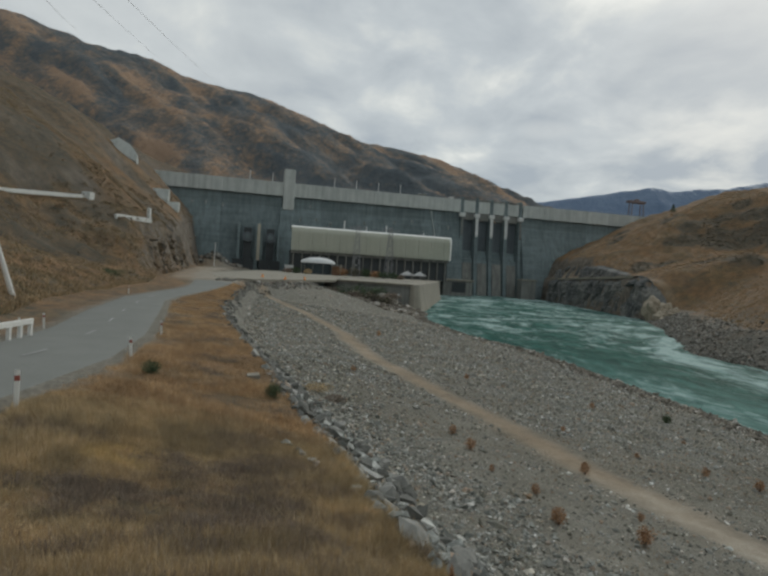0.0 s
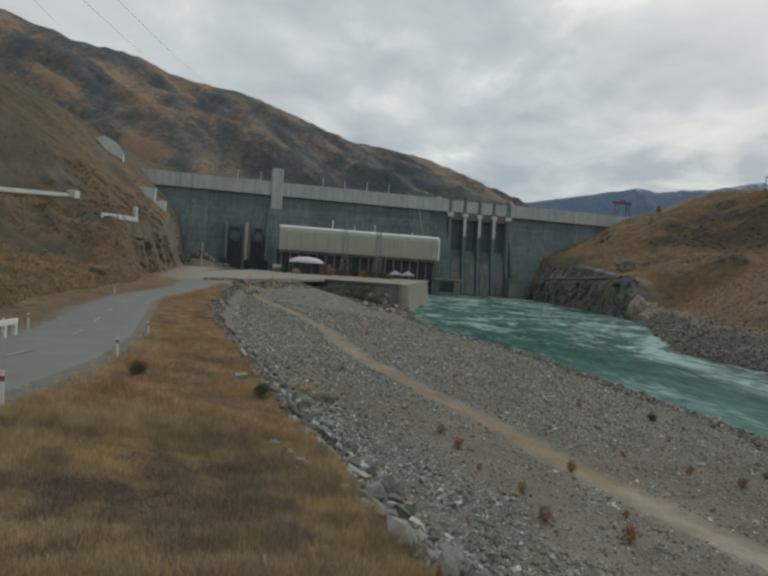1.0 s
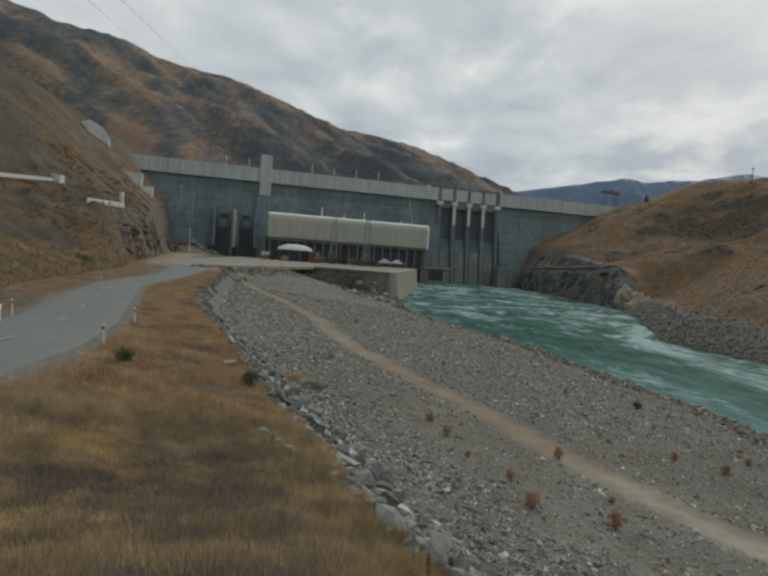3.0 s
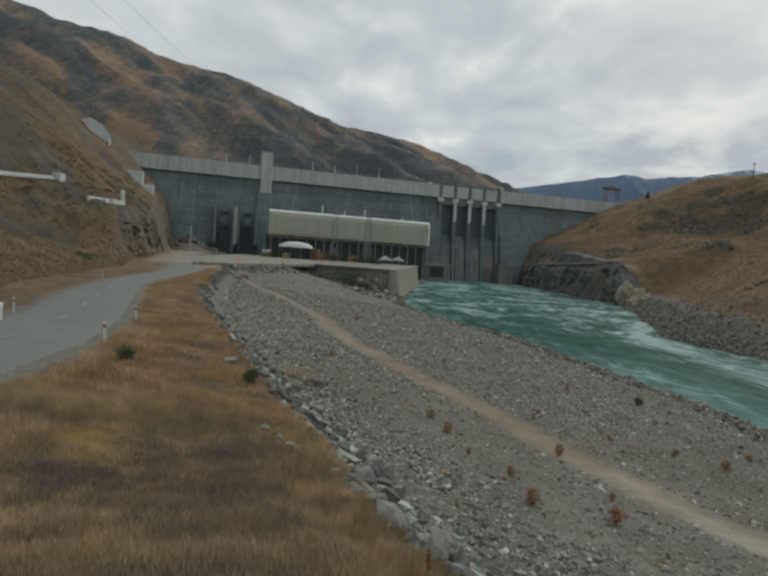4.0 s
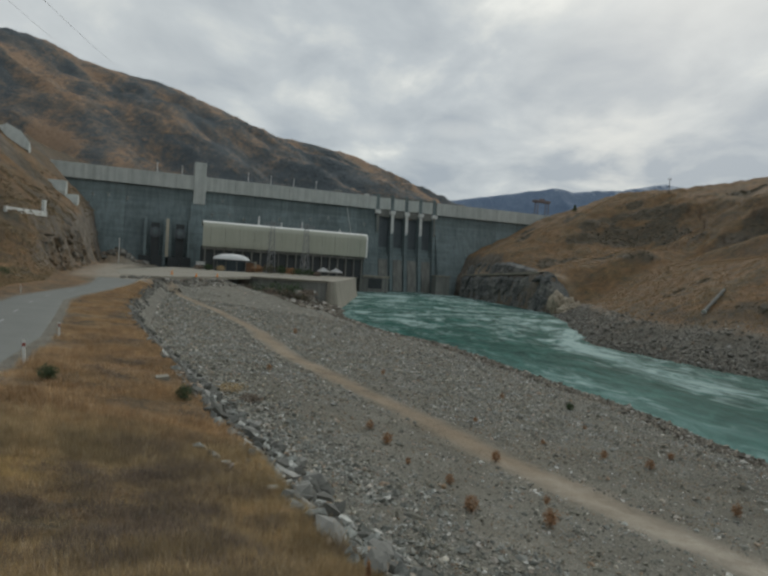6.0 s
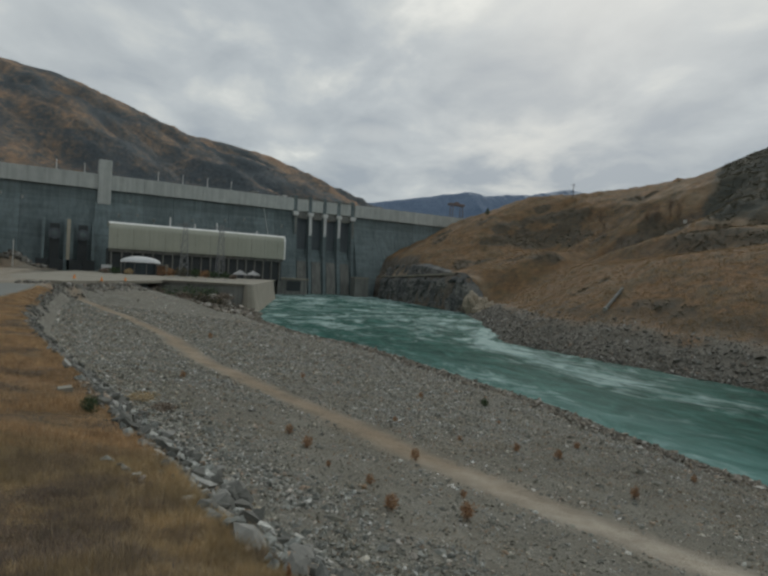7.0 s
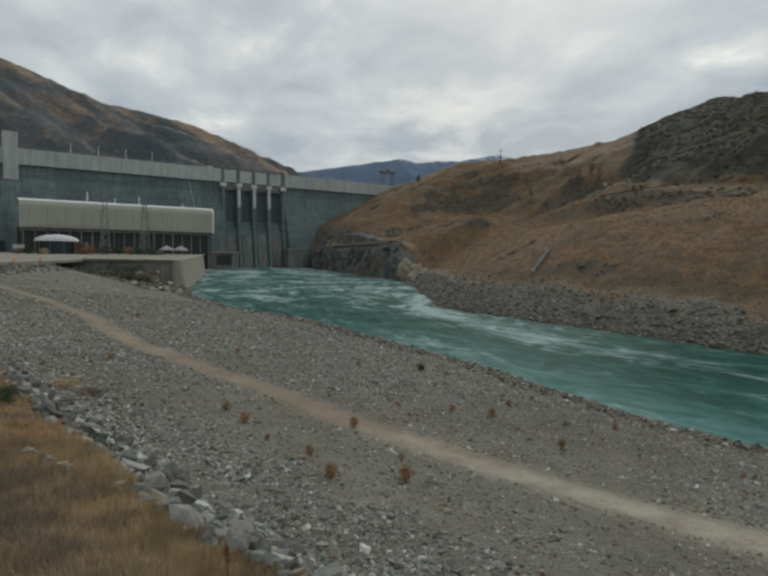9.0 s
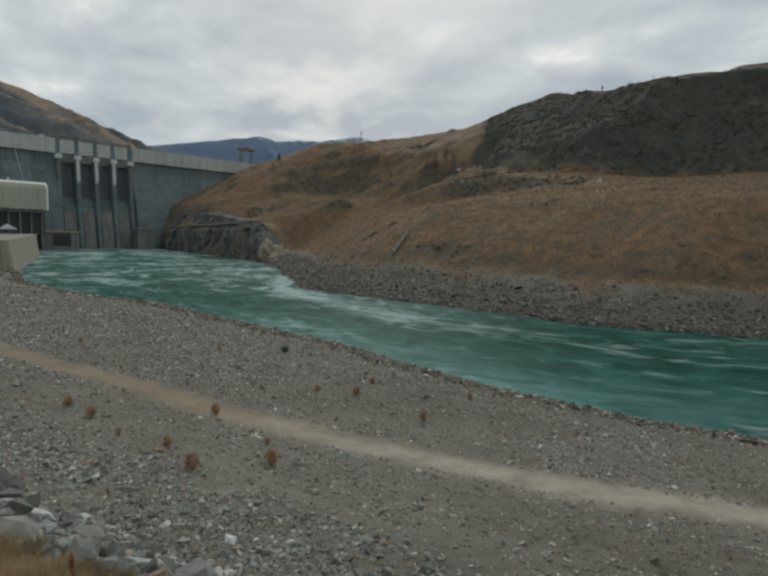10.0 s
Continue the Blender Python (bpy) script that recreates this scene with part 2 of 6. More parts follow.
def mountain_material(name, tones, snow=False):
    m, t, b = material(name, 0.95)
    p = place_of(t)
    a, c, d = noise_at(t, p, 0.0045, 6.0, 0.6, distort=0.4), noise_at(t, p, 0.022, 7.0, 0.66, stretch=(1.0, 0.45, 0.6)), noise_at(t, p, 0.11, 6.0, 0.72)
    # this attribute shifts the tone by light and shade painted on the spurs
    relief_light = t.nodes.new("ShaderNodeAttribute")
    relief_light.attribute_name = "relief_light"
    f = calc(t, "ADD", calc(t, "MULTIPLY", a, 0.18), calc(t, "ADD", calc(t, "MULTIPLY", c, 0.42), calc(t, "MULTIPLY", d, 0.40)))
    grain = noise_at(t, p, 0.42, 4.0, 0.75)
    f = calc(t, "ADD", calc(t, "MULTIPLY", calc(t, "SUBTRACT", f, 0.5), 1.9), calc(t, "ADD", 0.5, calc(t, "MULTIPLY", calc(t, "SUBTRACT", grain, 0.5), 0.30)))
    f = calc(t, "ADD", f, calc(t, "MULTIPLY", calc(t, "SUBTRACT", relief_light.outputs["Fac"], 0.5), 0.34))
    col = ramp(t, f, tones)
    if snow:
        z = t.nodes.new("ShaderNodeSeparateXYZ")
        t.links.new(p, z.inputs[0])
        high = calc(t, "ADD", calc(t, "MULTIPLY", z.outputs[2], 0.008), calc(t, "MULTIPLY", c, 3.0))
        col = blend(t, calc(t, "MULTIPLY", ramp(t, calc(t, "SUBTRACT", high, 6.45), [(0.0, 0.0), (0.5, 1.0)]), 0.7), col, (0.62, 0.66, 0.72))
    t.links.new(col, b.inputs["Base Color"])
    bumped(t, b, calc(t, "ADD", c, d), 0.8, 9.0)
    return m


def water_material():
    """Turquoise river water with foam in long threads along the flow."""
    m, t, b = material("river_water", 0.12)
    uv = t.nodes.new("ShaderNodeUVMap")
    uv.uv_map = "flow"
    foamy = t.nodes.new("ShaderNodeAttribute")
    foamy.attribute_name = "foam"
    p = uv.outputs[0]
    thread = noise_at(t, p, 1.0, 6.0, 0.60, stretch=(0.25, 0.115, 1.0), distort=1.6)
    lace = noise_at(t, p, 1.0, 5.0, 0.68, stretch=(0.85, 0.40, 1.0), distort=0.8)
    broad = noise_at(t, p, 1.0, 3.0, 0.5, stretch=(0.11, 0.052, 1.0), distort=0.9)
    f = calc(t, "ADD", calc(t, "MULTIPLY", thread, 0.44), calc(t, "ADD", calc(t, "MULTIPLY", lace, 0.20), calc(t, "MULTIPLY", broad, 0.36)))
    f = calc(t, "ADD", f, calc(t, "MULTIPLY", calc(t, "SUBTRACT", foamy.outputs["Fac"], 0.5), 0.42))
    deep = ramp(t, noise_at(t, p, 1.0, 5.0, 0.68, stretch=(0.30, 0.17, 1.0), distort=0.9), [(0.36, (0.012, 0.051, 0.040)), (0.50, (0.020, 0.080, 0.063)), (0.64, (0.044, 0.138, 0.116))])
    white = ramp(t, f, [(0.435, 0.0), (0.475, 0.22), (0.52, 0.55), (0.58, 1.0)])
    shoal = t.nodes.new("ShaderNodeAttribute")
    shoal.attribute_name = "shoal"
    pale = calc(t, "MULTIPLY", shoal.outputs["Fac"], ramp(t, thread, [(0.34, 0.25), (0.56, 0.8)]))
    deep = blend(t, pale, deep, (0.135, 0.265, 0.245))
    col = blend(t, calc(t, "MULTIPLY", white, 0.78), deep, (0.45, 0.575, 0.55))
    t.links.new(col, b.inputs["Base Color"])
    t.links.new(ramp(t, white, [(0.0, 0.5), (1.0, 0.8)]), b.inputs["Roughness"])
    b.inputs["Specular IOR Level"].default_value = 0.012
    ripple = noise_at(t, p, 1.0, 5.0, 0.65, stretch=(1.1, 0.5, 1.0))
    bumped(t, b, calc(t, "ADD", ripple, calc(t, "MULTIPLY", white, 0.4)), 0.8, 0.35)
    return m


def asphalt_material():
    m, t, b = material("asphalt", 0.9)
    p = place_of(t)
    a, c = noise_at(t, p, 0.4, 5.0, 0.6), noise_at(t, p, 14.0, 4.0, 0.7)
    f = calc(t, "ADD", calc(t, "MULTIPLY", a, 0.35), calc(t, "MULTIPLY", c, 0.65))
    t.links.new(ramp(t, f, [(0.36, (0.150, 0.156, 0.142)), (0.64, (0.205, 0.210, 0.193))]), b.inputs["Base Color"])
    bumped(t, b, c, 0.3, 0.01)
    return m


GROUND = ground_material()
# tussock tones lifted and blued, so the colour holds the valley haze
HILL = mountain_material("hazy_tussock_mountain", [(0.34, (0.085, 0.103, 0.114)), (0.45, (0.130, 0.130, 0.125)), (0.54, (0.200, 0.164, 0.131)), (0.66, (0.345, 0.233, 0.154))])
# the blue here is distance haze put into the rock's base colour
RANGE = mountain_material("haze_blue_range", [(0.35, (0.105, 0.158, 0.245)), (0.65, (0.158, 0.22, 0.31))], snow=True)
WATER = water_material()
ASPHALT = asphalt_material()


# ---- plan: lines along the valley, as places across it at distances up it ----
def line(*pairs):
    ys, xs = [q[0] for q in pairs], [q[1] for q in pairs]
    return lambda y: np.interp(y, ys, xs)


near_bank = line((-90, 84), (-30, 60), (0, 47), (14, 41.5), (21, 38.3), (32, 35.6), (43, 35), (54, 34.8), (62, 33.2), (71, 31.8), (87, 29.3), (99, 26.8), (117, 18.8), (148, 12.3), (165, 10.5), (200, 14), (290, 26), (420, 30))
far_bank = line((-90, 200), (0, 112), (30, 88), (48, 77), (60, 75), (75, 71), (95, 68), (115, 62.5), (128, 68), (180, 89), (218, 101), (250, 103), (430, 105))
wall_top = line((210, 12.5), (236, 17.2), (300, 15.7), (372, 14.2))
track_x = line((-60, 52), (-20, 36), (0, 26.5), (7.5, 22.4), (11, 20), (15.5, 17), (20.5, 14.6), (24, 13.1), (29.5, 10.7), (36.5, 8.5), (45.8, 4.8), (61, -0.75), (82, -5.6), (108, -15), (140, -30), (157, -38), (185, -52))
track_z = line((-60, 3.4), (60, 3.5), (85, 3.6), (108, 4.0), (140, 5.2), (157, 6.2), (185, 7.6))
grass_edge = line((-60, 34), (-20, 16), (0, 5.2), (8.8, 2.05), (10.1, 1.3), (12.6, 0.15), (15.8, -1.05), (21.2, -2.95), (38, -9.2), (52, -14.2), (66, -18.8), (80, -21.6), (92, -24.2), (110, -28.0), (125, -30.0), (140, -34), (160, -42), (200, -60), (300, -80))
road_right = line((-60, -3), (-20, -5.2), (0, -7.4), (13.9, -8.9), (24.3, -10.6), (35.2, -13.7), (49.7, -18.6), (64, -23.6), (73, -25.2), (86, -26.3), (100, -28.2), (117, -30.8), (134, -33.5), (160, -42), (300, -76))
road_left = line((-60, -10.2), (-20, -12.3), (0, -14.6), (14, -16.0), (25, -17.9), (36, -21.2), (49.2, -25.7), (65, -30.2), (80, -32.0), (92, -33.0), (105, -36.0), (140, -46), (165, -55), (300, -92))
road_z = line((-60, 9.8), (0, 9.5), (13.9, 9.0), (24.3, 8.5), (35.2, 8.05), (60, 7.95), (105, 8.05), (138, 8.62), (200, 8.7), (400, 9.0))
hill_toe = line((-60, -13), (0, -17), (25, -20), (36, -23.5), (59, -33), (77, -36), (105, -42), (140, -53), (200, -71), (250, -85), (330, -106), (420, -132))
tier_start = line((0, 125), (60, 122), (110, 108), (150, 92), (200, 68), (400, 66))
tier_slope = line((-60, 0.70), (40, 0.76), (100, 0.80), (130, 0.83), (150, 0.81), (160, 0.76), (172, 0.62), (188, 0.54), (205, 0.50), (225, 0.66), (250, 0.68), (300, 0.52), (330, 0.43), (350, 0.42), (380, 0.42), (420, 0.34), (480, 0.24))
tier_width = line((-60, 60), (110, 50), (150, 50), (175, 72), (205, 70), (225, 50), (300, 42), (400, 42))
upper_slope = line((-60, 0.26), (60, 0.26), (110, 0.25), (140, 0.19), (158, 0.15), (172, 0.26), (190, 0.37), (205, 0.41), (240, 0.44), (270, 0.42), (300, 0.28), (320, 0.17), (345, 0.05), (400, 0.02))
upper_reach = line((-60, 190), (60, 170), (110, 130), (150, 90), (180, 80), (205, 72), (240, 96), (300, 90), (345, 40), (400, 30))
ridge = line((-1900, 560), (-763, 454), (-706, 447), (-621, 418), (-573, 402), (-460, 382), (-400, 356), (-346, 343), (-270, 331), (-222, 317), (-155, 295), (-59, 257), (0, 246), (54, 240), (112, 224), (189, 196), (276, 162), (420, 110), (700, 60))
range_top = line((-400, 420), (600, 455), (880, 487), (1204, 545), (1590, 616), (1720, 606), (1860, 628), (2050, 640), (2180, 672), (2370, 718), (2500, 690), (3200, 760))


def hashed(ix, iy, seed):
    h = (ix.astype(np.int64) * 374761393 + iy.astype(np.int64) * 668265263 + seed * 974711) & 0x7FFFFFFF
    h = ((h ^ (h >> 13)) * 1274126177) & 0x7FFFFFFF
    return ((h ^ (h >> 16)) & 0xFFFF) / 65535.0


def value_noise(x, y, seed):
    ix, iy = np.floor(x), np.floor(y)
    fx, fy = x - ix, y - iy
    fx, fy = fx * fx * (3 - 2 * fx), fy * fy * (3 - 2 * fy)
    a, b, c, d = hashed(ix, iy, seed), hashed(ix + 1, iy, seed), hashed(ix, iy + 1, seed), hashed(ix + 1, iy + 1, seed)
    return (a + (b - a) * fx) * (1 - fy) + (c + (d - c) * fx) * fy


def fbm(x, y, size, octaves=4, seed=1):
    total, amp, norm = 0 * x, 1.0, 0.0
    for k in range(octaves):
        total = total + amp * (value_noise(x / size * 2**k + 17.3 * k, y / size * 2**k - 9.1 * k, seed + k) * 2 - 1)
        norm += amp
        amp *= 0.5
    return total / norm


def smooth(a, b, v):
    q = np.clip((v - a) / (b - a), 0, 1)
    return q * q * (3 - 2 * q)


def merge(a, b, k):
    """The higher of two surfaces, with a rounded meeting."""
    h = np.clip(0.5 + 0.5 * (a - b) / k, 0, 1)
    return b + (a - b) * h + k * h * (1 - h)


def height(x, y):
    x, y = np.broadcast_arrays(np.asarray(x, float), np.asarray(y, float))
    nb, fb, ge, rr, rl, ht = near_bank(y), far_bank(y), grass_edge(y), road_right(y), road_left(y), hill_toe(y)
    rz, tx, tz = road_z(y), track_x(y), track_z(y)
    # near bank: river edge, gravel, track, riprap, grass bench, road
    toe = ge + np.interp(y, [0, 60, 110, 160], [3.6, 3.6, 2.6, 2.0])
    toe_z = np.interp(y, [-20, 15, 60, 110, 150, 185], [5.7, 5.6, 5.0, 5.2, 6.2, 7.6])
    edge_z = np.interp(y, [0, 20, 80, 130, 185], [7.8, 7.7, 7.5, 7.6, 8.2])
    low = np.where(x < tx, toe_z + (tz - toe_z) * np.clip((x - toe) / np.maximum(tx - toe, 0.5), 0, 1),
                   tz * (1 - np.clip((x - tx) / (nb - tx), 0, 1)) + 0.45 * np.clip((x - tx) / (nb - tx), 0, 1))
    low = low - 0.5 * np.clip(x - nb, 0, 5)
    rip = edge_z + (toe_z - edge_z) * np.clip((x - ge) / (toe - ge), 0, 1)
    bench = rz + (edge_z - rz) * np.clip((x - rr) / np.maximum(ge - rr, 0.3), 0, 1)
    z = np.where(x > toe, low, np.where(x > ge, rip, np.where(x > rr, bench, rz)))
    rough = fbm(x, y, 9.0, 4, 3) * 0.25 + fbm(x, y, 1.6, 3, 5) * 0.07
    on_road = smooth(rl - 2.5, rl - 0.5, x) * (1 - smooth(rr + 0.5, rr + 2.5, x))
    z = z + rough * (1 - on_road) * np.clip((nb - x) / 3 + 0.3, 0.3, 1)
    # made-up ground before the access bridge
    fill = 8.0 - 0.26 * (x - (-32.5 + (y - 141) * 0.3605))
    z = np.where((y > 118) & (y < 182) & (x > rr), np.maximum(z, np.minimum(fill, 8.0) - 6 * smooth(168, 178, y) - 5 * (1 - smooth(122, 140, y))), z)
    z = z + 7.5 * np.exp(-(((x + 98) / 8) ** 2) - ((y - 324) / 8) ** 2)
    z = z + 2.8 * np.exp(-(((x + 1) / 8.5) ** 2) - ((y - 176) / 4.5) ** 2)
    # the knoll under the viewpoint
    knoll = 11.65 - 0.35 * np.sqrt((0.62 * x) ** 2 + np.clip(y, -6, 900) ** 2 + 0.6) + fbm(x, y, 3.0, 3, 8) * 0.12 - 0.9 * np.clip(x - ge + 2.6, 0, 60)
    z = np.where(y < 40, z + (merge(z, np.where(x < nb, knoll, -9), 0.9) - z) * (1 - smooth(rl - 2.0, rl, x) * (1 - smooth(rr - 0.9, rr + 0.9, x))), z)
    # left hillside
    d = ht - x
    cliff = np.interp(y, [0, 105, 150, 230, 280, 330], [0, 0, 11, 14, 20, 24])
    steep = np.interp(y, [0, 60, 200, 330], [0.36, 0.52, 0.68, 0.92])
    left = rz + 0.10 * np.clip(d, 0, 3) + cliff * smooth(1.0, 7.0, d + 2.2 * fbm(x, y, 14.0, 3, 11)) + steep * np.clip(d - 3, 0, 62) + 0.42 * np.clip(d - 65, 0, 500)
    left = left + fbm(x, y, 15.0, 3, 23) * np.clip(d / 12, 0, 1) * 1.6 + fbm(x, y, 34.0, 5, 21) * np.clip(d / 22, 0, 1) * 5.5 + fbm(x, y, 8.0, 4, 22) * np.clip(d / 10, 0, 1) * 1.5
    shelf = (left - 24.5) * np.exp(-(((left - 24.5) / 3.4) ** 2)) * smooth(70, 95, y) * (1 - smooth(150, 185, y))
    left = np.minimum(left - 0.85 * shelf, 200 + 0.1 * d)
    z = np.where(d > 0, np.maximum(left, z - 1), z)
    # far bank
    e = x - fb + 1.5 * fbm(x, y, 11.0, 3, 31)
    wall = smooth(212, 232, y)
    t1 = np.interp(e, [-6, 0, 2, 10, 13.5, 44, 50, 60, 110, 400], [-3, 0, 0.8, 5.4, 6.2, 21.5, 23.2, 24.6, 33, 36])
    t1w = np.interp(e, [-6, 0.5, 3.5, 9, 44, 66, 400], [-3, -2, 12.3, 13.2, 28.6, 30.2, 33])
    steep_w = np.interp(e, [-6, 0.5, 3.5, 6.5, 10, 13, 36, 66, 400], [-3, -2, 12.3, 13.3, 23, 27, 40, 57, 60])
    t1w = t1w + (steep_w - t1w) * smooth(255, 345, y)
    t1w = t1w + fbm(x, y, 9.0, 4, 35) * 2.2 * smooth(2, 8, e) * smooth(0, 3, e)
    t1w = t1w + (wall_top(y) - 12.9) * smooth(0.5, 3.5, e) * (1 - smooth(9, 42, e))
    right = t1 + (t1w - t1) * wall
    ts, tw = tier_start(y), tier_width(y)
    k = e - ts + 4 * fbm(x, y, 40.0, 3, 33)
    # the step under the far road, the gully beside the knoll, the dark crag and the open hill over it
    bank = np.interp(y, [95, 120, 150, 175, 195, 215], [0, 3, 7, 8, 5, 0])
    right = right + bank * smooth(-22, -8, k)
    craggy = 1 - smooth(158, 170, y - 0.92 * np.clip(k, 0, 140) + 3 * fbm(x, y, 12.0, 3, 39))
    broken = k + craggy * (4 * fbm(x, y, 17.0, 4, 37) + 1.6 * fbm(x, y, 5.5, 3, 38))
    slope_up = tier_slope(y) * np.clip(broken, 0, tw) - bank * smooth(0, 40, k) + upper_slope(y) * np.clip(k - tw, 0, upper_reach(y))
    gully = np.exp(-(((y - 208 + 0.35 * (k - 10)) / 11) ** 2)) * smooth(-14, 6, k) * (1 - smooth(30, 62, k))
    right = right + slope_up - 9.0 * gully
    right = right + fbm(x, y, 26.0, 5, 41) * np.clip(e / 30, 0, 1) * (1.1 + 1.4 * smooth(0, 40, k)) + fbm(x, y, 6.0, 4, 42) * np.clip(e / 6, 0, 1) * (0.25 + 1.0 * craggy * smooth(0, 12, k) * (k < 60))
    z = np.where(e > -6, np.where(x > (nb + fb) / 2, np.maximum(right, -3), z), z)
    # the valley behind the dam stays below its crest
    behind = smooth(5, 25, y - (390 + (x - 72) * 0.231))
    z = z + (np.minimum(z, 52 + 0.5 * np.abs(x - 40) * 0.6) - z) * behind * (np.abs(x - 10) < 190)
    far = smooth(700, 1500, y)
    return z * (1 - far) + 40 * far


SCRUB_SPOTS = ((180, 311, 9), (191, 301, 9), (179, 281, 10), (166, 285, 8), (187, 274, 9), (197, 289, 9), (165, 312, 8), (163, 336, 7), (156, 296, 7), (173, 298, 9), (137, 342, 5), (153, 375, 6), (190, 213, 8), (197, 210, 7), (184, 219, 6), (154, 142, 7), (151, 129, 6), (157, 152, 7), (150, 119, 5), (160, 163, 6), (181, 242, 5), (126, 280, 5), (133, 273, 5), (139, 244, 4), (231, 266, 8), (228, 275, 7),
               (189, 282, 11), (185, 267, 9), (196, 299, 10), (195, 320, 7), (176, 295, 11), (158, 300, 9), (149, 301, 7), (140, 349, 6), (201, 287, 8), (180, 223, 6), (193, 219, 9), (175, 186, 8), (156, 159, 9), (152, 149, 9), (155, 139, 9), (152, 128, 8), (153, 118, 8), (154, 110, 7), (139, 231, 7), (136, 243, 6), (146, 226, 6), (122, 274, 6),
               (88, 102, 3), (90, 97, 4), (89, 91, 3), (100, 140, 4), (104, 136, 3), (-66, 116, 7), (-59, 95, 7), (-57, 105, 6), (-65, 129, 7), (-79, 140, 11), (-90, 144, 14), (-84, 126, 11), (-120, 270, 14), (-104, 190, 14), (-70, 180, 9), (-84, 215, 12), (-96, 160, 9))
BARE_SPOTS = ((221, 247, 10), (229, 245, 9), (214, 220, 8), (203, 222, 5), (208, 216, 7), (220, 221, 8))
HEATHS = ((-3.6, 15.6, 1.6), (-2.2, 13.6, 1.3), (-3.1, 12.8, 0.8), (-6.4, 9.9, 0.5), (-5.5, 10.3, 0.5), (-4.6, 10.5, 0.5), (-3.0, 8.7, 0.4), (-7.7, 13.0, 0.7), (-6.6, 12.9, 0.4), (-1.6, 11.3, 0.7), (-0.6, 10.7, 0.7), (-2.2, 8.2, 0.35), (-4.0, 9.1, 0.35), (-1.5, 9.6, 0.8), (-0.7, 8.9, 0.6), (-1.9, 12.2, 1.0), (-2.6, 10.4, 0.8), (-1.2, 12.6, 0.9), (-5.1, 10.0, 0.6), (-4.2, 10.1, 0.5), (-3.0, 9.2, 0.5), (-3.0, 16.2, 1.0), (-15.2, 52.5, 1.6), (-8.0, 28.0, 1.2), (-1.8, 5.6, 0.5))


def patches(x, y, spots, ragged):
    """Soft uneven spots of the plan, each (x, y, radius)."""
    total = 0 * x
    for a, b, r in spots:
        total = np.maximum(total, 1.25 - np.hypot(x - a, y - b) / r)
    return smooth(0.1, 0.7, total + 1.6 * ragged * fbm(x, y, spots[0][2] * 0.8, 4, 271))


def heath_at(x, y):
    return np.maximum(patches(x, y, HEATHS, 0.5), 0.5 * smooth(0.1, 0.4, fbm(x, y, 4.0, 4, 81))) * (0.75 + 0.5 * fbm(x, y, 0.7, 3, 83))


def coarse_at(x, y):
    """Where the gravel is coarse and bare: below the riprap and over the middle of the bank; elsewhere it lies in silt."""
    lie = 0.55 * smooth(33, 44, y + 0.25 * x) * (1 - 0.5 * smooth(95, 130, y)) + 0.75 * (1 - smooth(4.5, 8.5, x - grass_edge(y))) - 0.22
    return np.clip(0.42 + lie + 1.1 * fbm(x, y, 8.0, 4, 123), 0.06, 1)


def spaced(stops):
    """Lines over stretches (from, to, step)."""
    out = [stops[0][0]]
    for a, b, s0, s1 in stops:
        n = max(1, int(round(abs(b - a) / ((s0 + s1) / 2))))
        w = np.linspace(s0, s1, n)
        out.extend((a + (b - a) * np.cumsum(w) / w.sum()).tolist())
    return np.array(out)


def sheet(name, xs, ys, zf, mat, keep=None):
    gx, gy = np.meshgrid(xs, ys)
    gz = zf(gx, gy)
    n, m = gx.shape
    idx = np.arange(n * m).reshape(n, m)
    quads = np.stack([idx[:-1, :-1], idx[:-1, 1:], idx[1:, 1:], idx[1:, :-1]], -1).reshape(-1, 4)
    if keep is not None:
        cx, cy = (gx[:-1, :-1] + gx[1:, 1:]) / 2, (gy[:-1, :-1] + gy[1:, 1:]) / 2
        quads = quads[keep(cx, cy).ravel()]
    me = bpy.data.meshes.new(name)
    me.vertices.add(n * m)
    me.vertices.foreach_set("co", np.stack([gx, gy, gz], -1).ravel())
    me.loops.add(quads.size)
    me.loops.foreach_set("vertex_index", quads.ravel())
    me.polygons.add(len(quads))
    me.polygons.foreach_set("loop_start", np.arange(0, quads.size, 4))
    me.update(calc_edges=True)
    me.validate()
    me.polygons.foreach_set("use_smooth", np.ones(len(me.polygons), bool))
    me.materials.append(mat)
    return new(name, me), gx, gy, gz


def paint(ob, name, r, g, b):
    layer = ob.data.attributes.new(name, "FLOAT_COLOR", "POINT")
    layer.data.foreach_set("color", np.stack([r, g, b, np.ones_like(r)], -1).ravel())


# ---- ground: one sheet from bank to bank and out to the hills ----
XS = spaced([(-3600, -700, 260, 90), (-700, -260, 40, 8), (-260, -60, 5, 1.6), (-60, -14, 1.2, 0.55), (-14, 44, 0.5, 0.5), (44, 62, 0.6, 1.0), (62, 130, 1.0, 1.2), (130, 235, 1.1, 1.4), (235, 330, 1.8, 4.5), (330, 800, 8, 50), (800, 4200, 80, 300)])
YS = spaced([(-3000, -300, 300, 60), (-300, -80, 30, 6), (-80, -12, 3.5, 1.0), (-12, 40, 0.5, 0.5), (40, 120, 0.6, 1.2), (120, 430, 1.3, 2.8), (430, 800, 5, 40), (800, 4600, 60, 300)])
ground, gx, gy, gz = sheet("ground", XS, YS, height, GROUND)
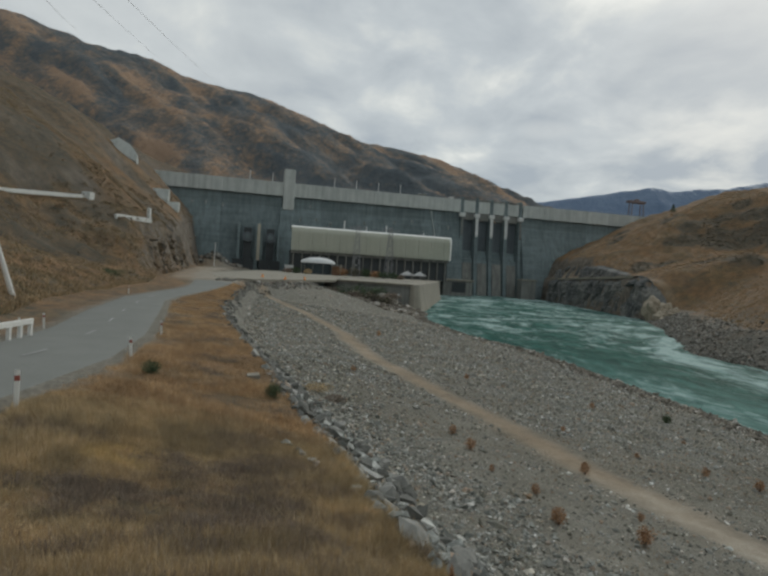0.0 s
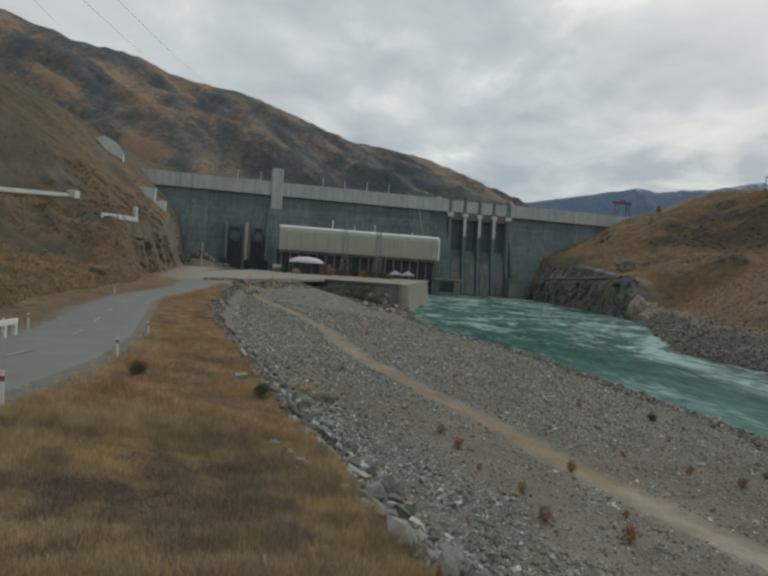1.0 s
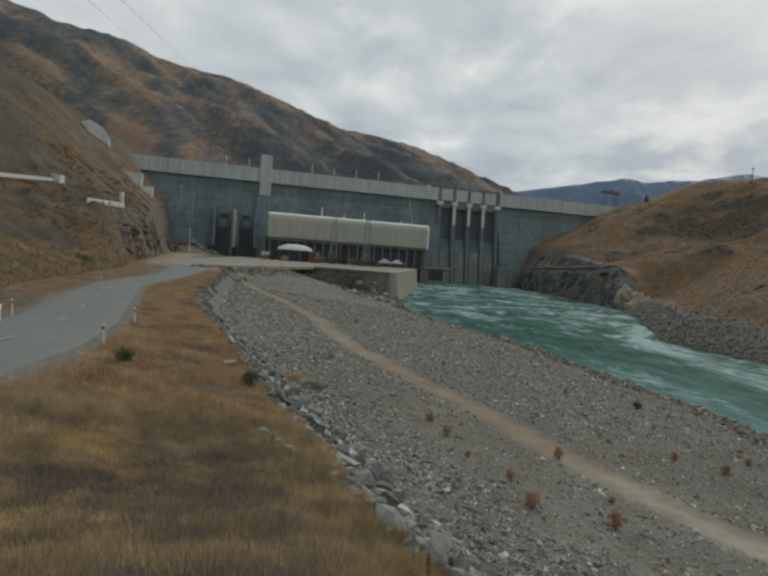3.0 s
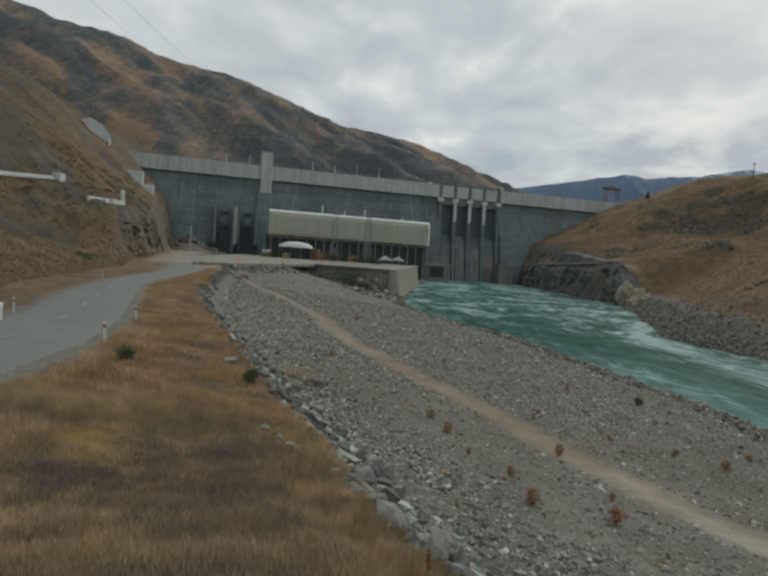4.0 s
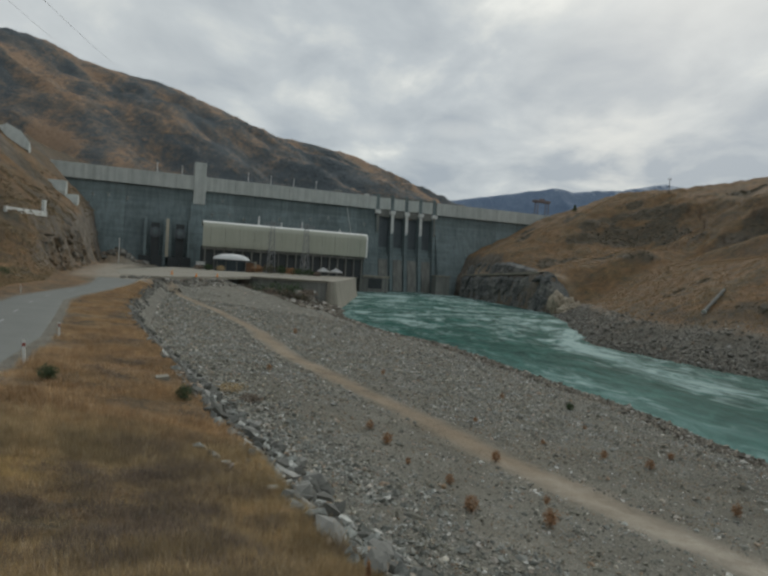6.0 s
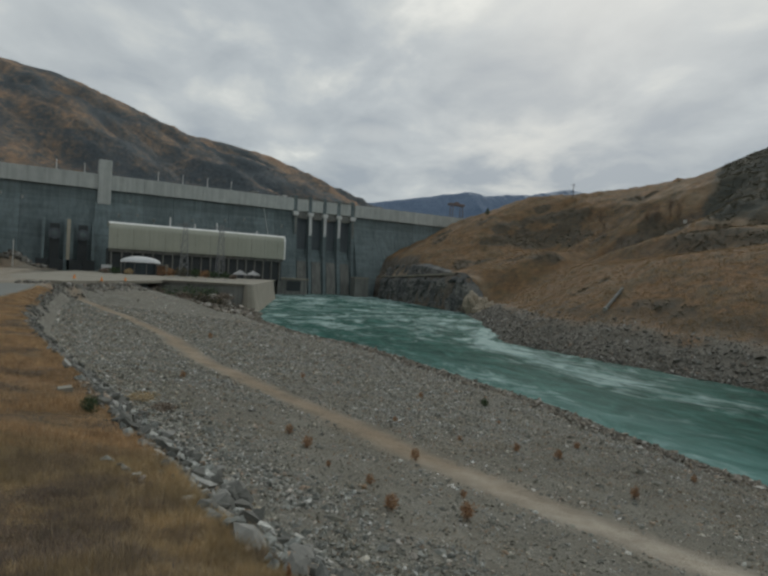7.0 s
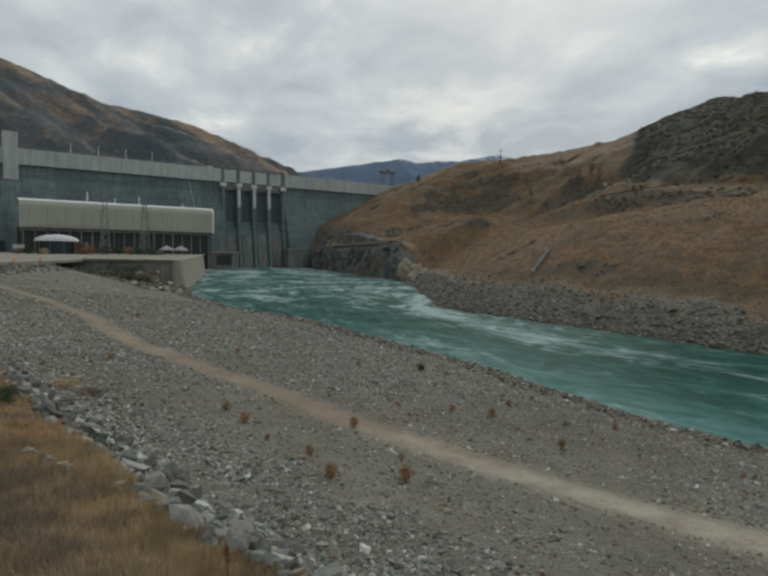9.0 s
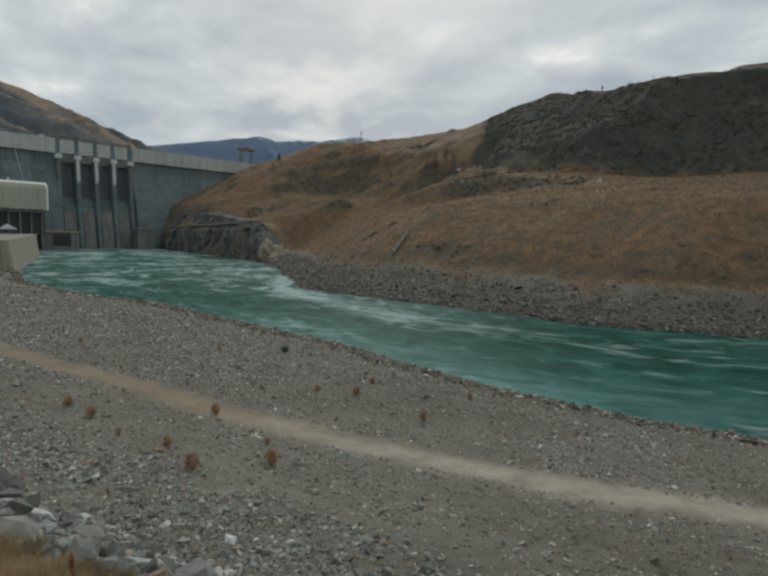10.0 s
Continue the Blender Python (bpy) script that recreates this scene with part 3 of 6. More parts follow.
ge, tx, nb, fb = grass_edge(gy), track_x(gy), near_bank(gy), far_bank(gy)
wob = fbm(gx, gy, 5.0, 3, 51) * 1.0
gravel = smooth(-0.3, 0.5, gx - ge + wob * 0.5) * (gx < (nb + fb) / 2) * (gy < 420)
side = gx - fb
gravel = np.maximum(gravel, (side > -8) * (1 - smooth(6, 15, side + 7 * wob)) * (gy < 210))
shoulder = smooth(road_left(gy) - 0.7, road_left(gy) + 0.2, gx + 0.4 * wob) * (1 - smooth(road_right(gy) - 0.3, road_right(gy) + 0.6, gx + 0.4 * wob)) * (gy < 340)
apron = smooth(112, 135, gy) * (1 - smooth(330, 345, gy)) * smooth(hill_toe(gy), hill_toe(gy) + 3, gx) * (1 - smooth(grass_edge(gy) - 1, grass_edge(gy), gx))
track = np.exp(-((np.abs(gx - tx + 0.7 * wob) / np.interp(gy, [-20, 10, 40, 100], [2.0, 1.85, 1.4, 1.2])) ** 2.6)) * (gy < 178) * (gx < nb)
track = np.maximum(track, apron * 0.55)
terrace_road = gx - fb - tier_start(gy) - np.interp(gy, [60, 105, 114, 126, 141, 155, 167, 185], [-30, -19, -13, -10, -2, 3, 6, 14]) + 0.5 * wob
track = np.maximum(track, 0.8 * np.exp(-((terrace_road / 1.5) ** 4)) * smooth(80, 100, gy) * (1 - smooth(185, 200, gy)))
ledge = side - np.interp(gy, [200, 225, 250, 372], [14, 9, 6.2, 6.2]) + 0.6 * wob
track = np.maximum(track, 0.7 * np.exp(-((ledge / 1.9) ** 4)) * smooth(214, 228, gy) * (1 - smooth(372, 380, gy)))
gravel = np.maximum(gravel, shoulder * 0.9)
track = np.maximum(track, shoulder * 0.06)
track = np.maximum(track, 0.4 * patches(gx, gy, BARE_SPOTS, 0.3))
fine = shoulder * 0.3
slope = np.hypot(np.gradient(gz, YS, axis=0), np.gradient(gz, XS, axis=1))
rocky = smooth(0.85, 1.5, slope + 0.3 * fbm(gx, gy, 12.0, 3, 61)) * ((gx < hill_toe(gy)) | (gx > fb))
rocky = np.maximum(rocky, 0.35 * gravel * (gx > (nb + fb) / 2))
# scrub darkens parts of the hills and patches of the bench
scrub = smooth(0.02, 0.35, fbm(gx, gy, 60.0, 4, 71)) * (gx < hill_toe(gy) - 10) * 0.9 + 0.5 * smooth(0.15, 0.45, fbm(gx, gy, 40.0, 4, 75)) * (gx > fb + 55)
scrub = np.maximum(scrub, 0.8 * smooth(46, 60, gx - fb - tier_start(gy) + 5 * wob) * (1 - smooth(164, 172, gy - 0.92 * (gx - fb - tier_start(gy)))))
scrub = np.maximum(scrub, 0.8 * smooth(16, 60, hill_toe(gy) - gx + 26 * fbm(gx, gy, 30.0, 3, 73)))
k2 = gx - fb - tier_start(gy)
scrub = np.maximum(scrub, patches(gx, gy, SCRUB_SPOTS, 0.35))
scrub = np.maximum(scrub, 0.75 * np.exp(-(((side - 17 + 4 * wob) / 2.6) ** 2)) * (gy < 150))
scrub = np.maximum(scrub, heath_at(gx, gy) * (gx < ge) * (gx > hill_toe(gy)) * 0.9)
crag_line = gy - 0.92 * np.clip(k2, 0, 140) + 4 * wob
crag_top = np.interp(gy, [0, 120, 150, 165, 200, 240], [50, 54, 60, 75, 120, 150])
crag = smooth(-1, 5, k2 + 5 * wob) * (1 - smooth(-6, 8, k2 - crag_top + 9 * wob + 8 * fbm(gx, gy, 22.0, 3, 63))) * (1 - smooth(164, 168, crag_line))
damp = (1 - smooth(0.15, 0.75, gz + 0.2 * wob)) * (gx > nb - 6) * (gx < fb + 8)
paint(ground, "cover", gravel, track, rocky)
paint(ground, "wear", scrub, damp, crag)
dust = smooth(17, 30, gy + 3 * wob) * (1 - smooth(0, 2, ge - gx))
paint(ground, "dust", dust, dust, dust)
fine = np.maximum(fine, (1 - coarse_at(gx, gy)) * (gx > ge) * (gx < nb + 3))
paint(ground, "chips", fine, fine, fine)
tagged(ground, "valley floor of dry tussock, grey gravel and dark rock", "ground", kind="structure")

MX, MY = spaced([(-2000, -900, 40, 12), (-900, 760, 8, 8)]), spaced([(430, 1250, 8, 8), (1250, 1800, 12, 50)])


def spurs(x, y):
    """Spurs and gullies that run down the face at a slant."""
    bend = 34 * fbm(x, y, 150.0, 3, 94)
    return fbm(0.6 * x + 0.8 * y + bend, 0.24 * (0.8 * x - 0.6 * y), 105.0, 5, 95)


def mountain_height(x, y):
    top = ridge(x) + 8 * smooth(-500, -700, x) + 8 * fbm(x, y, 110.0, 5, 91) + 7 * np.abs(fbm(x, y, 30.0, 4, 92))
    run = np.where(y < 1100, (1100 - y), 0.6 * (y - 1100))
    gully = np.abs(spurs(x, y)) + 0.45 * np.abs(fbm(0.5 * x + 0.85 * y, 0.3 * (0.85 * x - 0.5 * y), 38.0, 4, 98))
    z = top * (1 - 0.9 * smooth(0, 660, run) ** 1.05) - gully * 52 * smooth(10, 150, run) + 7 * fbm(x, y, 40.0, 4, 97) * smooth(30, 120, run) - 9
    return np.maximum(z, 20)


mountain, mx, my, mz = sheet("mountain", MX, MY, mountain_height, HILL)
# spur sides painted lighter or darker by facing, as light and shade
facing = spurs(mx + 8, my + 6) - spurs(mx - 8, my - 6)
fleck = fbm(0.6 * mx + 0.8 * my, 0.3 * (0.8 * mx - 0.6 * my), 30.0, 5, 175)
# broad dark zones of shade painted into the mountain's colour
shade_zone = np.exp(-(((mx + 70) / 190) ** 2) - ((my - 830) / 200) ** 2) + 0.7 * np.exp(-(((mx + 330) / 120) ** 2) - ((my - 1020) / 60) ** 2)
lit_slope = np.clip(0.60 + 1.5 * facing - 0.24 * shade_zone + 0.35 * fbm(mx, my, 170.0, 4, 171) + 0.75 * fleck, 0, 1)
paint(mountain, "relief_light", lit_slope, lit_slope, lit_slope)
tagged(mountain, "steep mountain of rust-brown tussock and dark scrub with shade painted on its spurs", "mountain", kind="structure")
RX, RY = spaced([(-900, 3400, 18, 18)]), spaced([(2900, 3900, 26, 26)])


def range_height(x, y):
    run = np.abs(y - 3500)
    return np.maximum(range_top(x) + 14 * fbm(x, y, 160.0, 4, 101) - 0.62 * run + (60 * np.abs(fbm(x, y, 240.0, 5, 103)) - 25) * smooth(30, 260, run), 10)


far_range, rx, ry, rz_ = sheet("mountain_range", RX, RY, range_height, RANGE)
paint(far_range, "relief_light", 0 * rx + 0.5, 0 * rx + 0.5, 0 * rx + 0.5)
tagged(far_range, "distant mountain range in haze blue with traces of snow", "mountain range", kind="structure")

# ---- river ----
WX, WY = spaced([(6, 60, 0.55, 0.55), (60, 125, 0.6, 0.9), (125, 210, 2, 4)]), spaced([(-900, -90, 60, 6), (-90, -10, 3, 1.0), (-10, 130, 0.7, 0.8), (130, 430, 0.9, 1.6)])


def water_height(x, y):
    rapid = smooth(20, 150, y) * 0.75 + 0.25
    return (fbm(x * 1.0, y * 0.55, 3.2, 4, 111) * 0.30 + fbm(x, y * 0.4, 9.0, 3, 113) * 0.16) * rapid


water, vx, vy, vz = sheet("river", WX, WY, water_height, WATER, keep=lambda x, y: (x > near_bank(y) - 5) & (x < far_bank(y) + 7))
across, nbw, fbw = (vx - near_bank(vy)), near_bank(vy), far_bank(vy)
part_way = across / (fbw - nbw)
foam = 0.262 + 0.058 * smooth(20, 70, vy) + 0.11 * smooth(60, 190, vy)
tongue = 63 - 0.0 * vy + np.interp(vy, [20, 60, 90, 115, 140], [5, -8, -8, -5, 6])
foam = foam + 0.27 * np.exp(-(((vx - tongue) / 5.0) ** 2)) * smooth(15, 60, vy) * (1 - smooth(135, 165, vy))
foam = foam + 0.06 * np.exp(-((across / 6) ** 2)) * (1 - smooth(105, 130, vy))
shoal = np.exp(-((across / 9.5) ** 2)) * smooth(12, 30, vy) * (1 - smooth(60, 115, vy)) + 0.35 * np.exp(-(((across - 8) / 9) ** 2)) * (1 - smooth(20, 40, vy)) * smooth(-20, 5, vy)
foam = foam + 0.12 * smooth(250, 330, vy) - 0.12 * np.exp(-(((part_way - 0.42) / 0.16) ** 2)) * (1 - smooth(100, 130, vy))
paint(water, "foam", foam, foam, foam)
paint(water, "shoal", shoal, shoal, shoal)
flow = water.data.uv_layers.new(name="flow")
loops = np.empty(len(water.data.loops), np.int32)
water.data.loops.foreach_get("vertex_index", loops)
bend = np.cumsum(np.hypot(np.gradient(near_bank(WY), WY), 1) * np.gradient(WY))
uvs = np.stack([(part_way * 45), np.broadcast_to(bend[:, None], vx.shape)], -1).reshape(-1, 2)
flow.data.foreach_set("uv", uvs[loops].ravel())
tagged(water, "fast turquoise river broken by streaks of white foam", "river", kind="structure")


# ---- builders ----
def link(name, bm, mat, parent=None, label="", smoothed=False):
    me = bpy.data.meshes.new(name)
    bm.to_mesh(me)
    bm.free()
    if smoothed:
        me.polygons.foreach_set("use_smooth", np.ones(len(me.polygons), bool))
    me.materials.append(mat)
    ob = new(name, me)
    if parent:
        ob.parent = parent
    if label:
        ob["label"] = label
    return ob


def part(name, bm, mat, parent, label="", smoothed=False):
    return link(name, bm, mat, parent, label, smoothed)


def thing(name, m, label, category, group="", kind=""):
    ob = new(name)
    ob.matrix_world = m
    return tagged(ob, label, category, group, kind)


def box(x0, x1, y0, y1, z0, z1, bevel=0.0, bm=None):
    made = bm or bmesh.new()
    vs = bmesh.ops.create_cube(made, size=1.0, matrix=Matrix.LocRotScale(((x0 + x1) / 2, (y0 + y1) / 2, (z0 + z1) / 2), None, (x1 - x0, y1 - y0, z1 - z0)))["verts"]
    if bevel:
        bmesh.ops.bevel(made, geom=list({e for v in vs for e in v.link_edges}), offset=bevel, segments=1, affect="EDGES")
    return made


def prism(profile, x0, x1, bm=None):
    """A profile of (y, z) drawn out along x."""
    made = bm or bmesh.new()
    a, b = [made.verts.new((x0, y, z)) for y, z in profile], [made.verts.new((x1, y, z)) for y, z in profile]
    n = len(profile)
    for i in range(n):
        made.faces.new((a[i], a[(i + 1) % n], b[(i + 1) % n], b[i]))
    made.faces.new(a)
    made.faces.new(list(reversed(b)))
    bmesh.ops.recalc_face_normals(made, faces=made.faces)
    return made


def plan_prism(outline, z0, z1, bm=None):
    made = bm or bmesh.new()
    a, b = [made.verts.new((x, y, z0)) for x, y in outline], [made.verts.new((x, y, z1)) for x, y in outline]
    n = len(outline)
    for i in range(n):
        made.faces.new((a[i], a[(i + 1) % n], b[(i + 1) % n], b[i]))
    made.faces.new(a)
    made.faces.new(list(reversed(b)))
    bmesh.ops.recalc_face_normals(made, faces=made.faces)
    return made


def rod(a, b, r, bm=None, sides=6, r2=None):
    made = bm or bmesh.new()
    a, b = Vector(a), Vector(b)
    m = Matrix.Translation((a + b) / 2) @ (b - a).to_track_quat("Z", "Y").to_matrix().to_4x4()
    bmesh.ops.create_cone(made, cap_ends=True, segments=sides, radius1=r, radius2=r if r2 is None else r2, depth=(b - a).length, matrix=m)
    return made


# ---- dam: a straight line of concrete blocks across the valley ----
DAM = pose(72, 390, 0, 0, 0, 13)
dam = thing("dam", DAM, "tall grey concrete gravity dam with a pale parapet band", "dam", kind="structure")
CREST = 63.4


def dam_block(u0, u1, out=0.0):
    g = 0.05
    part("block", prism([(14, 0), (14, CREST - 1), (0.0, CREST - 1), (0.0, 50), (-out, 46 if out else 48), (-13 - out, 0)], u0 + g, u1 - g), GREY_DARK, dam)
    p = part("parapet", prism([(-1.6, CREST - 8.4), (-1.6, CREST), (-0.9, CREST), (-0.9, CREST - 1.0), (13, CREST - 1.0), (13, CREST - 1.6), (0.02, CREST - 1.6), (0.02, CREST - 8.4)], u0 + g, u1 - g), GREY_LIGHT, dam)
    return p


edges = [-262, -247, -230, -214, -197, -179, -161, -142.1]
for a, b in zip(edges, edges[1:]):
    dam_block(a, b)
for a, b in zip([-135.5, -118, -101, -84.5, -68, -52, -38], [-118, -101, -84.5, -68, -52, -38, -25.3]):
    dam_block(a, b)
for a, b in zip([20.0, 36, 53, 70, 87, 104, 122, 140, 160], [36, 53, 70, 87, 104, 122, 140, 160, 185]):
    dam_block(a, b)
# lift tower
part("tower", box(-142.2, -135.4, -3.4, 8, 46.5, 71.5, 0.15), GREY_LIGHT, dam, "pale concrete lift tower")
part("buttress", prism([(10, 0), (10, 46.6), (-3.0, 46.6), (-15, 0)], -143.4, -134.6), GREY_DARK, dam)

# spillway with four gates
spill = thing("spillway", DAM, "concrete spillway with four gates between tapered piers", "spillway", kind="structure")
PIERS = [-24.0, -13.4, -2.8, 7.8, 18.4]
for i, u in enumerate(PIERS):
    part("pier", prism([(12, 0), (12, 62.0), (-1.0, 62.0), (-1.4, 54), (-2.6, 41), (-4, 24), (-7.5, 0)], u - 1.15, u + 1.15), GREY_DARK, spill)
    part("pier_cap", box(u - 1.9, u + 1.9, -3.2, -0.5, 52.0, 54.6, 0.2), BLEACHED, spill, "white concrete bearing block")
    part("pier_nose", prism([(-1.3, 52.2), (-2.6, 52.2), (-3.4, 41), (-2.0, 37)], u - (0.9 if 0 < i < 4 else 0.5), u + (0.9 if 0 < i < 4 else 0.5)), BLEACHED if 0 < i < 4 else GREY_MID, spill)
    part("pylon", box(u - 1.0, u + 1.0, -1.2, 9, 61.8, 65.4, 0.1), GREY_DARK, spill)
for a, b in zip(PIERS, PIERS[1:]):
    l, r = a + 1.17, b - 1.17
    part("gate_beam", box(l, r, -0.9, 1.2, 55.3, 63.2, 0.1), GREY_LIGHT, spill, "pale gate housing")
    part("hoist_beam", box(l, r, -0.2, 0.9, 50.4, 55.1, 0.1), GREY_MID, spill)
    part("gate", box(l, r, 2.5, 3.1, 24, 50.2), GATE, spill, "dark steel gate")
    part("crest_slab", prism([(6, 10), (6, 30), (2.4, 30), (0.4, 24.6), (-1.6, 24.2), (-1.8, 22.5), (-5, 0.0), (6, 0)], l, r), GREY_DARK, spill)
    part("chute_floor", prism([(-1.9, 21.4), (-5.1, 0.2), (-6.4, 0.2), (-2.6, 21.6)], l + 0.9, r - 0.9), GREY_MID, spill)
part("deck", box(-25.2, 19.9, -1.0, 11, 63.25, 64.4, 0.1), GREY_MID, spill)

# ---- powerhouse ----
house = thing("powerhouse", DAM @ pose(0, -42, 0), "long powerhouse with a rounded pale green metal roof", "powerhouse")
H0, H1, HZ = -138.0, -45.0, 8.4
prof = [(0.0, 21.0), (0.0, 31.2)]
prof += [(3.2 - 3.2 * math.cos(radians(a)), 31.2 + 3.2 * math.sin(radians(a))) for a in (20, 40, 60, 80)]
prof += [(9, 35.1), (17, 34.2), (17, 33.2), (9, 34.0), (1.2, 31.0), (1.2, 21.0)]
roof = part("roof", prism(prof, H0, H1), CLADDING, house, "pale green ribbed roof cladding")
part("roof_ridge", prism([(2.3, 34.55), (3.2, 34.75), (5.0, 34.95), (5.0, 34.6), (2.3, 34.25)], H0 - 0.2, H1 + 0.2), RIDGE, roof, "white ridge sheet")
# strip added on the front shoulder to fit the camera's view of the white ridge
part("flashing", prism([(1.15, 33.85), (2.0, 34.40), (2.75, 34.68), (2.75, 34.45), (2.05, 34.15), (1.4, 33.65)], H0 - 0.1, H1), RIDGE, roof, "white flashing along the shoulder of the roof")
part("gable_trim", prism([(-0.25, 20.8), (-0.25, 31.4), (0.7, 33.6), (3.0, 34.9), (16.9, 34.5), (16.9, 33.2), (3.2, 33.9), (1.3, 31), (1.3, 20.8)], H1, H1 + 0.9), RIDGE, roof, "white gable trim")
part("gable_wall", prism([(1.2, 21), (1.2, 31), (9, 34), (16.9, 33.2), (16.9, 21)], H1 - 0.6, H1 - 0.1), CLADDING, house)
# the eave's shade is put into this wall's near-black colour
part("wall", box(H0, H1, 3.0, 16.5, HZ, 21.0), SHADE_DARK, house, "recessed wall under the eave, coloured dark for its shade")
for i in range(19):
    u = H0 + 1.5 + i * (H1 - H0 - 3) / 18
    part("column", box(u - 0.35, u + 0.35, 1.6, 2.9, HZ, 20.9, 0.05), GREY_MID, house)
part("sill_beam", box(H0, H1, 1.4, 1.58, 19.4, 20.9), GREY_MID, house)
for i in range(9):
    u = H0 + 6 + i * 5.4 if i < 6 else H0 + 45 + (i - 6) * 14
    part("rail_frame", box(u, u + 3.6, -0.35, -0.1, 22.2, 23.4), CLADDING, house)
for i in range(12):
    u = H0 + (i + 0.5) * (H1 - H0) / 12
    part("seam", box(u - 0.06, u + 0.06, -0.08, 0.02, 21.0, 31.2), GREY_MID, roof)
for u, h in ((-108, 5.0), (-95, 2.6), (-83, 4.0), (-60, 1.5)):
    part("vent_pipe", rod((u, 6, 34.6), (u, 6, 35 + h), 0.45, sides=8), CANVAS, house, "white vent pipe")

# ---- two blanked-off intakes beside the powerhouse ----
intake = thing("intake_block", DAM, "dark concrete intake block with two round blanked penstocks", "intake block", kind="structure")
for u in (-162.2, -149.0):
    # near-black slab painted as the shade of a recess in the face
    part("recess_shade", box(u - 2.3, u + 2.3, -14.0, -12.6, 11, 33), SHADE_DARK, intake)
    bm = bmesh.new()
    bmesh.ops.create_cone(bm, cap_ends=True, segments=28, radius1=3.0, radius2=3.0, depth=2.4, matrix=Matrix.Translation((u, -14.2, 27.6)) @ pose(0, 0, 0, 90))
    ring = part("penstock_stub", bm, GATE, intake, "round concrete penstock stub")
    bm = bmesh.new()
    bmesh.ops.create_cone(bm, cap_ends=True, segments=28, radius1=1.9, radius2=1.3, depth=2.8, matrix=Matrix.Translation((u, -14.5, 27.8)) @ pose(0, 0, 0, 90))
    part("blank_plate", bm, GREY_DARK, ring)
    for s in (-5.2, 5.2):
        part("rib", prism([(-3, 8), (-3, 36), (-11, 36), (-16.5, 8)], u + s - 0.8, u + s + 0.8), GREY_DARK, intake)
part("ladder_tower", box(-156.6, -155.0, -18.6, -17.4, 14, 35.5, 0.1), PALE_TAN, intake, "tan concrete strip")
for u in (-167.5, -161.0, -152.0, -145.8):
    # near-black blocks whose colour stands for the shade in the bays
    part("bay_shade", box(u - 2.9, u + 2.9, -19.2, -18.0, 8.2, 14.2), SHADE_DARK, intake)

# ---- terrace in front of the powerhouse ----
TZ = 8.7
terrace = thing("terrace", Matrix.Identity(4), "pale concrete terrace with a stained retaining wall above the river", "terrace", kind="structure")
part("fill", plan_prism([(8.6, 181.6), (25.4, 290), (34, 346), (-70, 330), (-58, 212), (-15.2, 188.4)], -2, TZ - 0.4), GREY_MID, terrace, "stained retaining wall")
part("paving", plan_prism([(9.2, 181), (26.2, 289.6), (35, 347), (-70.5, 331), (-58.4, 211.6), (-15.6, 187.7)], TZ - 0.396, TZ), TAN, terrace, "pale concrete paving")
end_top = [(8.4, 182.2), (8.7, 180.6), (9.5, 179.9), (10.4, 180.0), (11.1, 181.0), (11.5, 183.0), (20.2, 240), (27.6, 289), (25.45, 290.2)]
end_foot = [(7.6, 181.2), (8.4, 178.4), (9.9, 177.2), (12.0, 177.4), (13.4, 179.4), (14.0, 183.0), (22.6, 240), (30.0, 289), (25.45, 291)]
bm = bmesh.new()
rings = []
for k in range(7):
    q = k / 6
    rings.append([bm.verts.new((a[0] + (b[0] - a[0]) * q ** 0.6, a[1] + (b[1] - a[1]) * q ** 0.6, -2 + (TZ + 2.25) * q)) for a, b in zip(end_foot, end_top)])
for low, top in zip(rings, rings[1:]):
    for i in range(len(low)):
        bm.faces.new((low[i], low[(i + 1) % len(low)], top[(i + 1) % len(low)], top[i]))
bm.faces.new(rings[-1])
bmesh.ops.recalc_face_normals(bm, faces=bm.faces)
part("end_wall", bm, TAN, terrace, "pale battered end wall with a rounded nose")
part("coping", plan_prism([(8.5, 180.9), (9.0, 181.7), (-15.3, 188.5), (-15.8, 187.6)], TZ + 0.005, TZ + 0.30), TAN, terrace, "pale coping along the retaining wall")
bridge = thing("access_bridge", Matrix.Identity(4), "pale concrete access bridge from the road to the terrace", "bridge", kind="structure")
part("deck", plan_prism([(-32.5, 141), (-15.7, 187.6), (-58.6, 211.4), (-58, 190), (-49, 163), (-42, 142)], TZ - 0.75, TZ - 0.02), TAN, bridge)
part("abutment", plan_prism([(-36.0, 146), (-20.0, 190), (-38, 202), (-47, 166), (-40, 146)], 2.0, TZ - 0.76), GREY_DARK, bridge, "dark shaded abutment")

# ---- wall on the far side below the spillway ----
quay = thing("river_wall", Matrix.Identity(4), "concrete outlet block and ledge on the far bank", "wall", kind="structure")
part("outlet_block", plan_prism([(88, 366), (97.3, 366.5), (99.3, 384), (89, 383)], -2, 12.0), GREY_MID, quay)
part("outlet_cap", plan_prism([(87.4, 365.4), (97.6, 365.9), (99.6, 384), (88.6, 383)], 12.05, 12.9), TAN, quay)
ledge_road = thing("ledge_road", Matrix.Identity(4), "narrow pale track on the ledge above the river wall", "track", kind="structure")
bm = bmesh.new()
last = None
